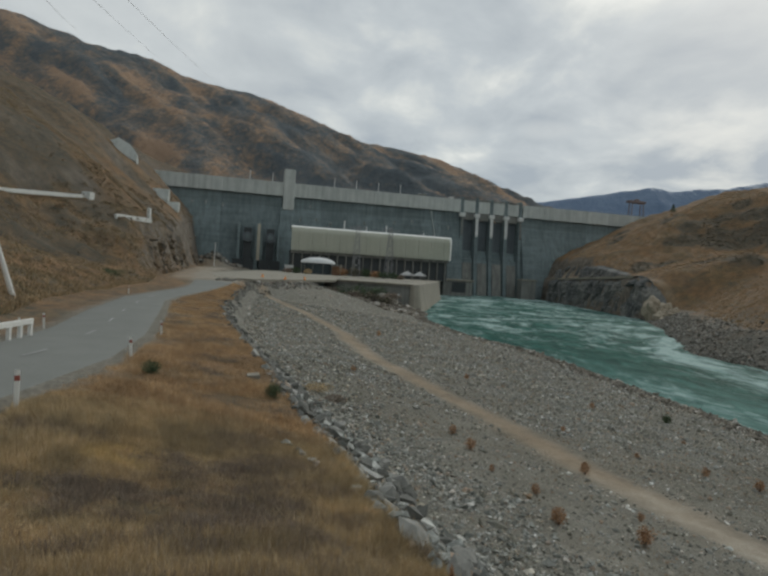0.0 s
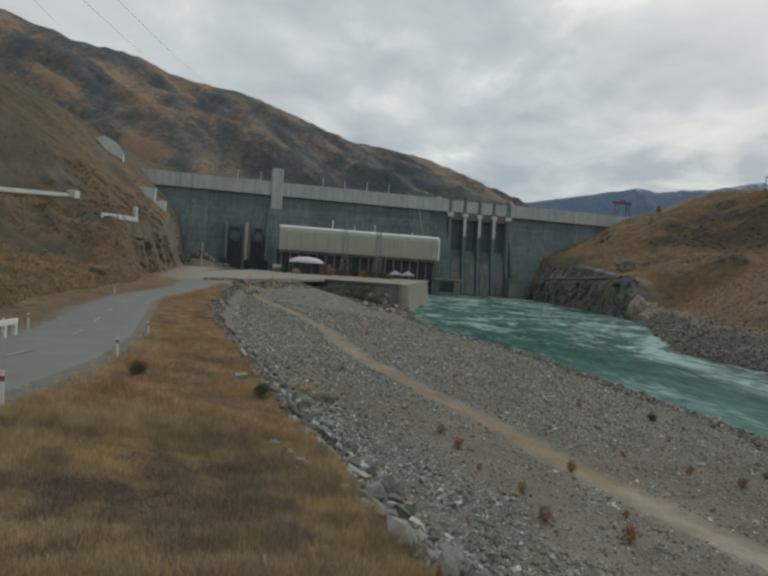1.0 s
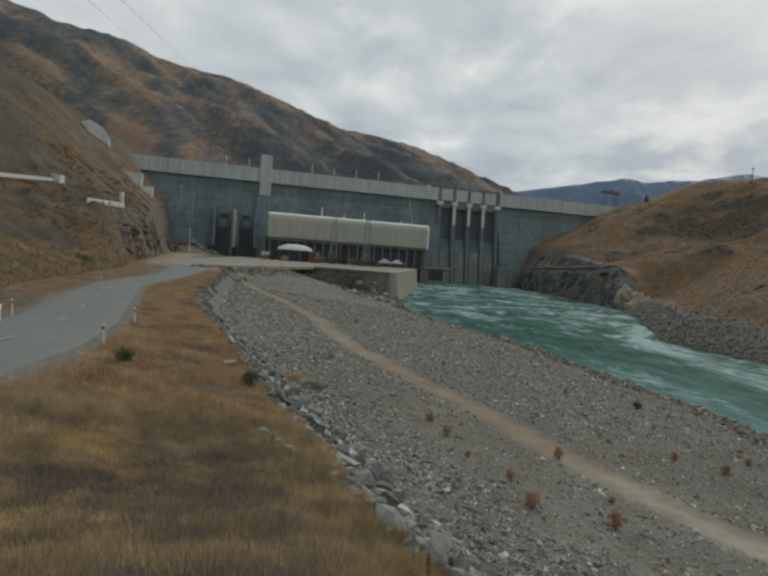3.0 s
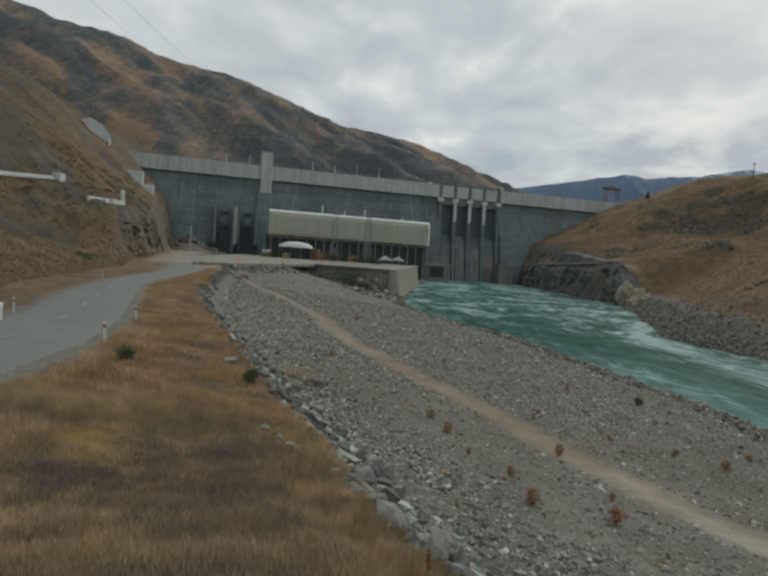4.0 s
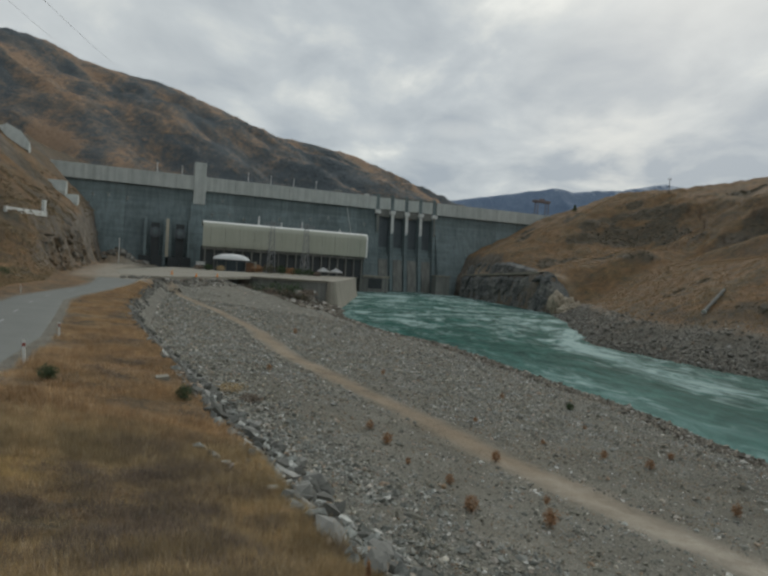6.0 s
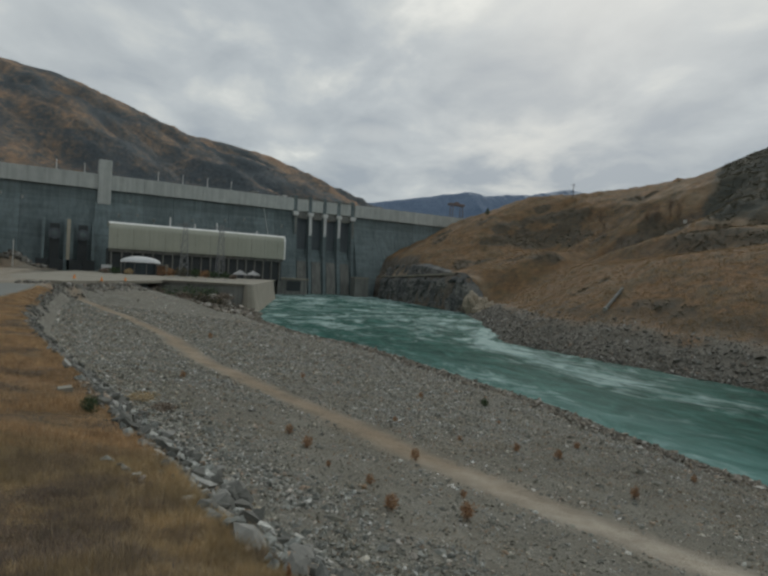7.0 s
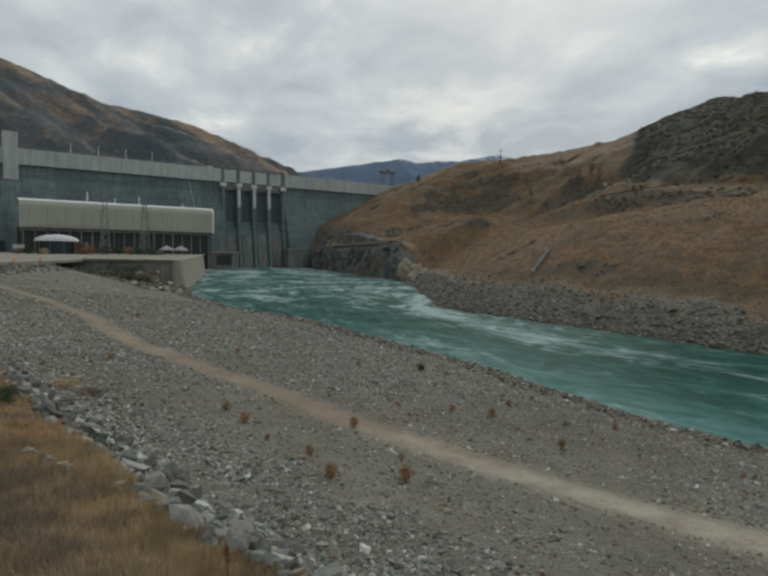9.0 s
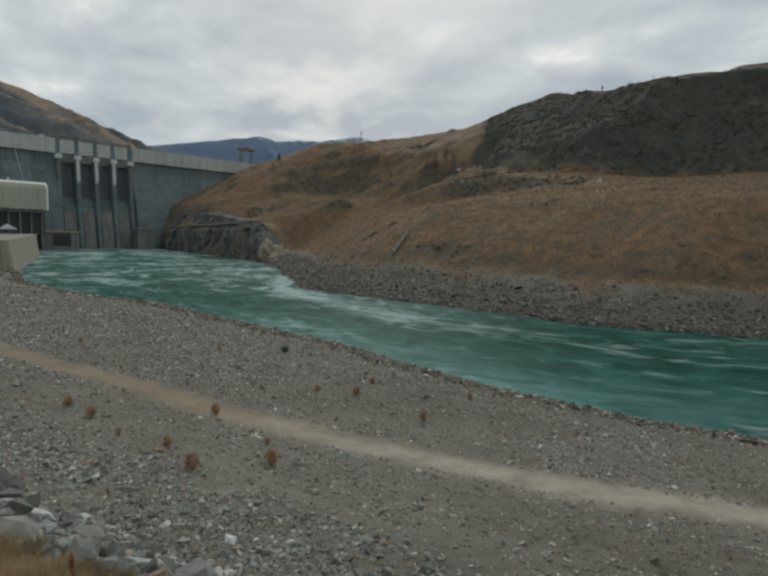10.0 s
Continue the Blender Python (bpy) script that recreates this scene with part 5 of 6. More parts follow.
tagged(tufts("dry_grass", x[sel], y[sel], tall[sel], BLADE, blades=8, width=0.0042, spread=0.13, lean=0.42), "long dry orange-brown grass on the knoll", "grass", kind="stuff")
sel = dry & gold
tagged(tufts("olive_grass", x[sel], y[sel], 0.8 * tall[sel], OLIVE, blades=8, width=0.0045, spread=0.13, lean=0.42), "patch of yellow-olive grass on the knoll", "grass", kind="stuff")
tagged(tufts("heath_patch", x[~dry], y[~dry], rng.uniform(0.08, 0.24, (~dry).sum()), HEATH, blades=9, lean=0.7, width=0.0048, spread=0.16), "low dark brown heath in the dry grass", "heath", kind="stuff")
sel = (rng.random(len(x)) < 0.0022) & (y < 9)
tagged(tufts("dead_stems", x[sel], y[sel], rng.uniform(0.35, 0.75, sel.sum()), HEATH, blades=1, width=0.005, spread=0.02, lean=0.08), "dead dark stems standing in the grass", "stems", kind="stuff")
sel = rng.random(len(x)) < 0.012
tagged(tufts("grass_stems", x[sel], y[sel], 0.18 + 1.5 * tall[sel], BLADE, blades=2, width=0.0028, spread=0.1, lean=0.16), "tall thin seeding stems above the dry grass", "grass", kind="stuff")
x, y, lush, heath = sward(36000, 16, 118, 1.7)
dry = rng.random(len(x)) > 0.7 * heath
tagged(tufts("bench_grass", x[dry], y[dry], (rng.uniform(0.07, 0.24, len(x)) * lush)[dry], RUSSET, blades=8, width=0.009, spread=0.24, lean=0.45), "dry tussock grass between road and riprap", "grass", kind="stuff")
tagged(tufts("bench_heath", x[~dry], y[~dry], rng.uniform(0.08, 0.24, (~dry).sum()), HEATH, blades=9, width=0.010, spread=0.24, lean=0.7), "brown heath among the grass beside the road", "heath", kind="stuff")


WEED = island_material("dry_weeds", [(0.0, (0.22, 0.185, 0.12)), (0.6, (0.34, 0.255, 0.16)), (1.0, (0.46, 0.30, 0.17))], size=0.6, bump=0.0)
n = 16000
y = 6 + 66 * rng.random(n) ** 1.4
x = grass_edge(y) + 3 + (near_bank(y) - grass_edge(y) - 4) * rng.random(n)
ok = (np.abs(x - track_x(y)) > 2.0) & (coarse_at(x, y) < 0.55) & (fbm(x, y, 4.0, 3, 147) > 0.02)
x, y = x[ok], y[ok]
tagged(tufts("bank_weeds", x, y, rng.uniform(0.05, 0.2, len(x)), WEED, blades=9, lean=0.7, width=0.008, spread=0.16), "low dry weeds among the river gravel", "weeds", kind="stuff")

HILL_GRASS = island_material("hill_tussock", [(0.0, (0.26, 0.195, 0.115)), (0.5, (0.45, 0.29, 0.145)), (1.0, (0.57, 0.375, 0.205))], size=3.0, bump=0.0, drift=(0.66, 0.72, 0.72))
BROWN_GRASS = island_material("brown_tussock", [(0.0, (0.22, 0.188, 0.118)), (0.5, (0.385, 0.278, 0.155)), (1.0, (0.51, 0.365, 0.215))], size=3.0, bump=0.0, drift=(0.66, 0.70, 0.70))
n = 30000
y = 30 + 190 * rng.random(n) ** 1.2
x = hill_toe(y) - 1.5 - 75 * rng.random(n) ** 1.3
ok = patches(x, y, SCRUB_SPOTS, 0.35) < 0.6
x, y = x[ok], y[ok]
n = len(x)
tagged(tufts("hillside_tussock", x, y, rng.uniform(0.25, 0.6, n), BROWN_GRASS, blades=5, lean=0.5, width=0.05, spread=0.45), "coarse brown tussock over the hillside", "tussock", kind="stuff")
n = 52000
y = -10 + 370 * rng.random(n)
x = far_bank(y) + 12 + (tier_start(y) + 30) * rng.random(n)
ok = ((x - far_bank(y) < tier_start(y) - 4) | (y > 172)) & (patches(x, y, SCRUB_SPOTS, 0.35) < 0.45)
x, y = x[ok], y[ok]
n = len(x)
tagged(tufts("far_bank_tussock", x, y, rng.uniform(0.25, 0.6, n), HILL_GRASS, blades=5, lean=0.5, width=0.05, spread=0.5), "coarse orange-brown tussock over the far slope", "tussock", kind="stuff")


# ---- bushes ----
def leaf_cloud(n, radii, leaf, up=0.0):
    """Small leaves through a lumpy crown."""
    d = rng.normal(0, 1, (n, 3))
    d /= np.linalg.norm(d, axis=1)[:, None]
    lump = 1 + 0.28 * np.sin(3.1 * d[:, 0] + 4 * d[:, 1]) * np.cos(2.7 * d[:, 2] + 2 * d[:, 0])
    c = d * (rng.random(n) ** 0.4 * lump)[:, None] * radii + [0, 0, up]
    t = rng.normal(0, 1, (n, 3, 3)) * leaf
    return (c[:, None] + t).reshape(-1, 3), np.arange(n * 3).reshape(-1, 3)


def bush(name, x, y, wide, tall, mat, label, category="bush", leaves=260, leaf=0.09, group="", stems=5, z=None):
    ob = thing(name, pose(x, y, float(height(x, y)) if z is None else z), label, category, group)
    bm = bmesh.new()
    for k in range(stems):
        a = k * 6.283 / stems
        rod((0, 0, -0.05), (math.cos(a) * wide * 0.3, math.sin(a) * wide * 0.3, tall * 0.6), 0.018 * tall + 0.004, bm, 5, 0.004)
    part("stem", bm, TWIG, ob)
    v, f = leaf_cloud(leaves, (wide / 2, wide / 2, tall / 2), leaf, tall * 0.46)
    new_me = mesh_of("foliage", v, f, mat)
    leafs = new("foliage", new_me)
    leafs.parent = ob
    return ob


dock = [bush("dock_plant", 10.5, 27.9, 0.5, 0.66, DOCK, "rust-brown seeding dock plant on the gravel", "plant", 760, 0.022, "dock plants on the gravel")]
for i, (x, y, s) in enumerate([(6.45, 19.2, 1.1), (9.25, 18.8, 1.1), (20.7, 23.5, 0.95), (21.2, 30.9, 1.15), (18.7, 31.7, 0.9), (4.8, 28.1, 1.1), (6.5, 22.3, 0.75), (19.0, 50, 0.9), (24.9, 34.2, 0.9), (29.4, 28.4, 0.8), (-2.1, 46.9, 1.0), (8.6, 55.3, 0.9), (-0.3, 85, 1.3), (15.6, 33.5, 0.6), (12.6, 38, 0.6), (22.4, 41, 0.6), (4.2, 30.6, 0.9), (10.4, 21.6, 0.55), (27.8, 18.4, 0.6), (5.2, 24.6, 0.5)]):
    c = copy_thing(dock[0], pose(x, y, float(height(x, y)), 0, 0, 57 * i) @ Matrix.Diagonal((s, s, s, 1)))
    c.scale = (s, s, s * (0.85 + 0.3 * ((i * 7) % 5) / 5))
bush("green_bush", -8.7, 21.7, 0.7, 0.6, LEAF, "low green bush in the dry grass by the road", leaves=1300, leaf=0.022)
bush("green_bush", -4.0, 21.8, 0.62, 0.62, LEAF, "dark green bush at the edge of the boulders", leaves=1200, leaf=0.022)
bush("green_bush", 25.0, 48.7, 0.7, 0.75, LEAF, "small dark green bush on the gravel", leaves=300, leaf=0.06)
bush("yellow_shrub", -3.8, 35.5, 2.0, 0.6, BLADE, "spreading yellow-brown shrub among the boulders", leaves=1500, leaf=0.03)
bush("yellow_shrub", -2.4, 33.0, 1.4, 0.5, HEATH, "spreading yellow-brown shrub among the boulders", leaves=1100, leaf=0.03)
bush("green_bush", -46.3, 96.4, 4.2, 1.4, LEAF, "low green bush at the foot of the hill", leaves=900, leaf=0.07)


def scatter(n, fx, fy, ok):
    x, y = fx(n), fy(n)
    m = ok(x, y)
    return x[m], y[m]


def scrub_mesh(name, x, y, size, mat, leaves=34, tall=0.8):
    n = len(x)
    d = rng.normal(0, 1, (n, leaves, 3))
    d /= np.linalg.norm(d, axis=2)[..., None]
    d[..., 2] = np.abs(d[..., 2])
    c = d * rng.uniform(0.45, 1.0, (n, leaves, 1)) * (size[:, None, None] / 2) * [1, 1, tall]
    c += np.stack([x, y, height(x, y) - 0.05 * size], -1)[:, None]
    t = rng.normal(0, 1, (n, leaves, 3, 3)) * (size * 0.075)[:, None, None, None]
    v = (c[:, :, None] + t).reshape(-1, 3)
    return new(name, mesh_of(name, v, np.arange(len(v)).reshape(-1, 3), mat))


x, y = scatter(9000, lambda n: rng.uniform(-230, -24, n), lambda n: rng.uniform(20, 330, n), lambda x, y: (x < hill_toe(y) - 6) & (fbm(x, y, 45.0, 3, 141) + 0.004 * (hill_toe(y) - x) + 0.25 * fbm(x, y, 9, 2, 142) + 0.6 * patches(x, y, SCRUB_SPOTS, 0.35) > 0.3))
cx, cy = scatter(5000, lambda n: rng.uniform(-150, -40, n), lambda n: rng.uniform(112, 335, n), lambda x, y: (x < hill_toe(y) + 0.5) & (x > hill_toe(y) - 26) & (fbm(x, y, 14.0, 3, 143) > -0.05))
tagged(scrub_mesh("rock_face_scrub", cx, cy, rng.uniform(0.8, 2.6, len(cx)), SCRUB, 40, 0.8), "dark scrub clinging to the brown rock face", "scrub", kind="stuff")
tagged(scrub_mesh("hillside_scrub", x, y, rng.uniform(0.5, 1.5, len(x)), SCRUB, 22, 0.5), "dark scrub over the hillside above the road", "scrub", kind="stuff")
x, y = scatter(38000, lambda n: rng.uniform(70, 310, n), lambda n: rng.uniform(-20, 380, n), lambda x, y: ((y - 0.92 * np.clip(x - far_bank(y) - tier_start(y), 0, 140) < 164) & (x - far_bank(y) - tier_start(y) > -1) & (x - far_bank(y) - tier_start(y) < np.interp(y, [0, 120, 150, 165, 200, 240], [48, 52, 58, 72, 118, 148])) & (fbm(x, y, 16.0, 3, 151) > -0.5)) | (patches(x, y, SCRUB_SPOTS, 0.35) > rng.uniform(0.25, 1.35, len(x))))
tagged(scrub_mesh("cliff_scrub", x, y, rng.uniform(0.8, 2.6, len(x)), CRAG_SCRUB, 30, 0.7), "dark green-brown scrub over the rocky slope across the river", "scrub", kind="stuff")
x, y = scatter(900, lambda n: rng.uniform(66, 190, n), lambda n: rng.uniform(-10, 330, n), lambda x, y: (x - far_bank(y) > 9) & (x - far_bank(y) < 70) & (fbm(x, y, 26.0, 3, 161) > 0.18))
tagged(scrub_mesh("bank_scrub", x, y, rng.uniform(0.5, 1.7, len(x)), SCRUB, 40, 0.6), "low brown scrub on the far bank", "scrub", kind="stuff")

# ---- roadside ----
def marker_post(x, y):
    ob = thing("marker_post", pose(x, y, float(height(x, y)), 0, 0, 20), "white roadside marker post with a red band", "marker post", "marker posts along the road")
    bm = bmesh.new()
    prism([(-0.025, -0.15), (0.025, -0.15), (0.025, 0.93), (-0.025, 0.98)], -0.05, 0.05, bm)
    part("post", bm, WHITE, ob)
    part("reflector", box(-0.056, 0.056, -0.034, 0.034, 0.70, 0.83), RED, ob, "red band")
    return ob


post = marker_post(-8.9, 14.0)
for x, y, turn in ((-10.64, 24.33, 12), (-13.45, 34.87, 25), (-31.9, 71.4, 30), (-19.2, 30.2, 35), (-20.7, 34.9, 35)):
    copy_thing(post, pose(x, y, float(height(x, y)), 2, -2, turn))

rail = thing("guard_rail", Matrix.Identity(4), "white timber guard rail beside the road", "guard rail")
ends = [(-18.75, 30.4), (-16.6, 21.0)]
for k in range(8):
    q = k / 7
    x, y = ends[0][0] + (ends[1][0] - ends[0][0]) * q, ends[0][1] + (ends[1][1] - ends[0][1]) * q
    z = float(height(x, y))
    part("post", box(x - 0.09, x + 0.09, y - 0.09, y + 0.09, z - 0.2, z + 0.72, 0.015), WHITE, rail)
bm = bmesh.new()
rail_a, rail_b = Vector((*ends[0], float(height(*ends[0])) + 0.80)), Vector((*ends[1], float(height(*ends[1])) + 0.80))
way = (rail_b - rail_a).normalized()
turn = way.to_track_quat("X", "Z").to_matrix().to_4x4()
bmesh.ops.create_cube(bm, size=1.0, matrix=Matrix.Translation((rail_a + rail_b) / 2) @ turn @ Matrix.Diagonal(((rail_b - rail_a).length + 0.5, 0.14, 0.30, 1)))
bmesh.ops.bevel(bm, geom=bm.edges[:], offset=0.02, segments=1, affect="EDGES")
part("rail", bm, WHITE, rail)

frame_leg = thing("a_frame_mast", pose(-35.1, 48.6, 8.6, 0, 0, 33), "white tubular steel a-frame mast on the verge", "mast")
for s in (-1, 1):
    part("leg", rod((s * 3.0, 0, -0.3), (s * 0.25, 0, 9.5), 0.24, sides=12, r2=0.13), WHITE, frame_leg)
part("crossbar", rod((-1.5, 0, 5.0), (1.5, 0, 5.0), 0.12, sides=10), WHITE, frame_leg)

centre = lambda y: float(road_left(y) + 0.5 + (road_right(y) - 1.0 - road_left(y) - 0.5) * 0.5)
marks = thing("road_markings", Matrix.Identity(4), "worn white dashed centre line on the asphalt", "road marking", kind="structure")
PAINT = mottled("worn_road_paint", (0.24, 0.245, 0.235), (0.38, 0.385, 0.37), 0.35)
for y0 in (12.5, 22.5, 32.4, 40.2, 48.0, 57.5, 67.0, 77.0):
    bm = bmesh.new()
    last = None
    for k in range(5):
        y = y0 + 2.4 * k / 4
        z = float(road_z(y)) + 0.12
        pair = [bm.verts.new((centre(y) - 0.07, y, z)), bm.verts.new((centre(y) + 0.07, y, z))]
        if last:
            bm.faces.new((last[0], last[1], pair[1], pair[0]))
        last = pair
    part("dash", bm, PAINT, marks)

# ---- walls on the left hillside ----

def hill_wall(a, b, low, high, label):
    ob = thing("hillside_wall", Matrix.Identity(4), label, "wall", kind="structure")
    a, b = Vector(a), Vector(b)
    bm = bmesh.new()
    bmesh.ops.create_cube(bm, size=1.0, matrix=Matrix.Translation((a + b) / 2 + Vector((0, 0, (low + high) / 2))) @ (b - a).to_track_quat("X", "Z").to_matrix().to_4x4() @ Matrix.Diagonal(((b - a).length, 0.5, high - low, 1)))
    bmesh.ops.bevel(bm, geom=bm.edges[:], offset=0.05, segments=1, affect="EDGES")
    part("wall", bm, BLEACHED, ob)
    return ob


w1 = hill_wall((-72.8, 92, 22.2), (-71.6, 134.5, 25.75), -0.5, 0.35, "pale concrete barrier wall on the hillside track")
part("end_block", box(-72.4, -70.4, 134.6, 136.8, 23.6, 26.9, 0.1), BLEACHED, w1)
w2 = hill_wall((-62.2, 130.5, 21.3), (-61.2, 147.6, 21.8), -0.6, 0.6, "pale concrete kerb wall on the rock shelf")
part("pillar", box(-61.7, -60.9, 146.2, 147.0, 22.2, 25.0, 0.08), BLEACHED, w2)
facing = thing("slope_facing", pose(-138.6, 297, 66.0, 0, 0, 13), "pale sprayed-concrete facing on the slope above the dam", "concrete facing", kind="structure")
bm = bmesh.new()
outline = [(-7.4, 4.2), (-3.0, 6.4), (3.0, 3.2), (6.8, -1.6), (6.8, -6.0), (1.8, -3.4), (-3.4, -0.6)]
front = [bm.verts.new((x, -2.5 + 0.35 * z, z)) for x, z in outline]
back = [bm.verts.new((x, 1.5 + 0.35 * z, z - 2.5)) for x, z in outline]
bm.faces.new(front)
bm.faces.new(list(reversed(back)))
for i in range(7):
    bm.faces.new((front[i], back[i], back[(i + 1) % 7], front[(i + 1) % 7]))
bmesh.ops.recalc_face_normals(bm, faces=bm.faces)
part("slab", bm, GREY_LIGHT, facing)
shelf = thing("abutment_block", pose(-110.5, 284, 43.0, 0, 0, 13), "stepped pale concrete block on the dam's abutment", "concrete block", kind="structure")
part("block", prism([(-3, -12), (3, -12), (3, 3.0), (-1, 3.0), (-3, -2)], -6.5, 1.0), GREY_LIGHT, shelf)
part("step", prism([(-3, -12), (3, -12), (3, -3.0), (-1, -3.0), (-3, -7)], 1.05, 6.0), GREY_LIGHT, shelf)

# ---- things on the crest ----
lamp = thing("crest_lamp", DAM @ pose(-163, 3, CREST - 1.0), "slim white lamp post on the dam crest", "lamp post", "lamp posts on the crest")
part("pole", rod((0, 0, 0), (0, 0, 6.6), 0.26, sides=8, r2=0.18), WHITE, lamp)
part("head", box(-0.35, 0.35, -1.4, 0.2, 6.5, 6.8, 0.05), WHITE, lamp)
for u in (-149.1, -110, -95.8, -81.2, -66.4):
    copy_thing(lamp, DAM @ pose(u, 3, CREST - 1.0))
for u, w, h, mat in ((-51.2, 5.0, 2.6, GREY_MID), (-30.7, 2.6, 2.4, WHITE)):
    hut = thing("crest_hut", DAM @ pose(u, 4, CREST - 1.0), "small pale service hut on the dam crest", "hut")
    part("body", box(-w / 2, w / 2, -1.5, 1.5, 0, h, 0.06), mat, hut)
    part("roof", box(-w / 2 - 0.2, w / 2 + 0.2, -1.7, 1.7, h + 0.01, h + 0.25, 0.04), GREY_LIGHT, hut)
crest_rail = thing("crest_rail", DAM, "thin steel rail along the dam crest", "railing")
for u0, u1 in ((-262, -143.5), (-134.5, -25.3), (20, 180)):
    part("rail", rod((u0, -1.2, CREST + 1.0), (u1, -1.2, CREST + 1.0), 0.05), STEEL, crest_rail)
    for k in range(int((u1 - u0) / 4) + 1):
        part("post", rod((u0 + 4 * k, -1.2, CREST - 0.05), (u0 + 4 * k, -1.2, CREST + 1.0), 0.05, sides=5), STEEL, crest_rail)
drain = thing("drain_pipe", DAM, "pale pipe running down the dam face", "pipe")
part("pipe", rod((-45.6, -0.8, 54.5), (-42.6, -3.8, 36), 0.28, sides=8), GREY_LIGHT, drain)
# small pale hatches and lamps on the dark face
for i, (u, z) in enumerate([(-196, 47), (-188, 47.5), (-178, 46.5), (-131, 41), (-121, 42), (-112, 40), (-125, 50), (-90, 42), (-70, 44), (-58, 46), (-33, 44), (-200, 33), (-193, 26)]):
    hatch = thing("wall_hatch", DAM @ pose(u, -0.2 - 0.27 * max(0, 48 - z), z), "small pale hatch on the dam face", "hatch", "hatches on the dam face")
    part("frame", box(-0.5, 0.5, -0.5, 0.3, -0.9, 0.9, 0.04), GREY_LIGHT, hatch)
    part("door", box(-0.36, 0.36, -0.56, -0.4, -0.75, 0.75), GREY_MID, hatch)

# ---- things on the terrace ----
mast = thing("lattice_mast", pose(-15.5, 300, TZ), "tall grey lattice power mast before the powerhouse", "mast", "power masts")
for sx in (-1, 1):
    for sy in (-1, 1):
        part("leg", rod((sx * 2.2, sy * 2.2, 0), (sx * 0.7, sy * 0.7, 27), 0.16, sides=5, r2=0.12), STEEL, mast)
for k in range(7):
    z0, z1 = k * 27 / 7, (k + 1) * 27 / 7
    r0, r1 = 2.2 - 1.5 * z0 / 27, 2.2 - 1.5 * z1 / 27
    for s in (-1, 1):
        part("brace", rod((-r0, s * r0, z0), (r1, s * r1, z1), 0.09, sides=4), STEEL, mast)
        part("brace", rod((r0, s * r0, z0), (-r1, s * r1, z1), 0.09, sides=4), STEEL, mast)
part("crossarm", box(-4.5, 4.5, -0.3, 0.3, 25.2, 25.7), STEEL, mast)
copy_thing(mast, pose(1.8, 303, TZ, 0, 0, 13))

pavilion = thing("pavilion", pose(-34.5, 292, TZ, 0, 0, 8), "round pavilion with a white shallow dome and dark walls", "pavilion")
bm = bmesh.new()
bmesh.ops.create_uvsphere(bm, u_segments=28, v_segments=12, radius=1.0)
bmesh.ops.delete(bm, geom=[v for v in bm.verts if v.co.z < -0.02], context="VERTS")
bmesh.ops.scale(bm, vec=(8.9, 6.5, 3.0), verts=bm.verts)
bmesh.ops.translate(bm, vec=(0, 0, 5.6), verts=bm.verts)
part("dome", bm, CANVAS, pavilion, "white dome roof", True)
bm = bmesh.new()
bmesh.ops.create_cone(bm, cap_ends=True, segments=28, radius1=1, radius2=1, depth=5.5, matrix=Matrix.Translation((0, 0, 2.8)) @ Matrix.Diagonal((8.0, 5.8, 1, 1)))
part("wall", bm, SLATE, pavilion, "dark slate-grey wall")
for k in range(10):
    a = k * 0.628
    part("column", rod((8.4 * math.cos(a), 6.1 * math.sin(a), 0), (8.4 * math.cos(a), 6.1 * math.sin(a), 5.7), 0.16, sides=8), GREY_MID, pavilion)
kiosk = thing("kiosk", pose(-24.8, 287, TZ), "small tan and red kiosk beside the pavilion", "kiosk")
part("body", box(-1.8, 1.8, -1.5, 1.5, 0, 4.6, 0.08), TIMBER, kiosk)
part("pillar", box(1.9, 3.0, -1.2, 1.2, 0, 5.4, 0.08), TAN, kiosk)
part("roof", box(-2.3, 2.3, -2.0, 2.0, 4.62, 5.0, 0.08), GREY_MID, kiosk)


def marquee(x, y, half, label):
    ob = thing("marquee", pose(x, y, TZ, 0, 0, 10), label, "marquee", "marquees on the terrace")
    bm = bmesh.new()
    base = [bm.verts.new((sx * half, sy * half, 2.7)) for sx, sy in ((-1, -1), (1, -1), (1, 1), (-1, 1))]
    low = [bm.verts.new((v.co.x, v.co.y, 2.3)) for v in base]
    top = bm.verts.new((0, 0, 4.7))
    for i in range(4):
        bm.faces.new((base[i], base[(i + 1) % 4], top))
        bm.faces.new((low[i], low[(i + 1) % 4], base[(i + 1) % 4], base[i]))
    bmesh.ops.solidify(bm, geom=bm.faces[:], thickness=0.06)
    part("canopy", bm, CANVAS, ob)
    for sx in (-1, 1):
        for sy in (-1, 1):
            part("pole", rod((sx * (half - 0.2), sy * (half - 0.2), 0), (sx * (half - 0.2), sy * (half - 0.2), 2.6), 0.08, sides=6), TAN, ob)
    return ob


marquee(11.2, 288, 2.9, "cream square marquee with a pointed canopy")
marquee(17.6, 290, 2.8, "white square marquee with a pointed canopy")
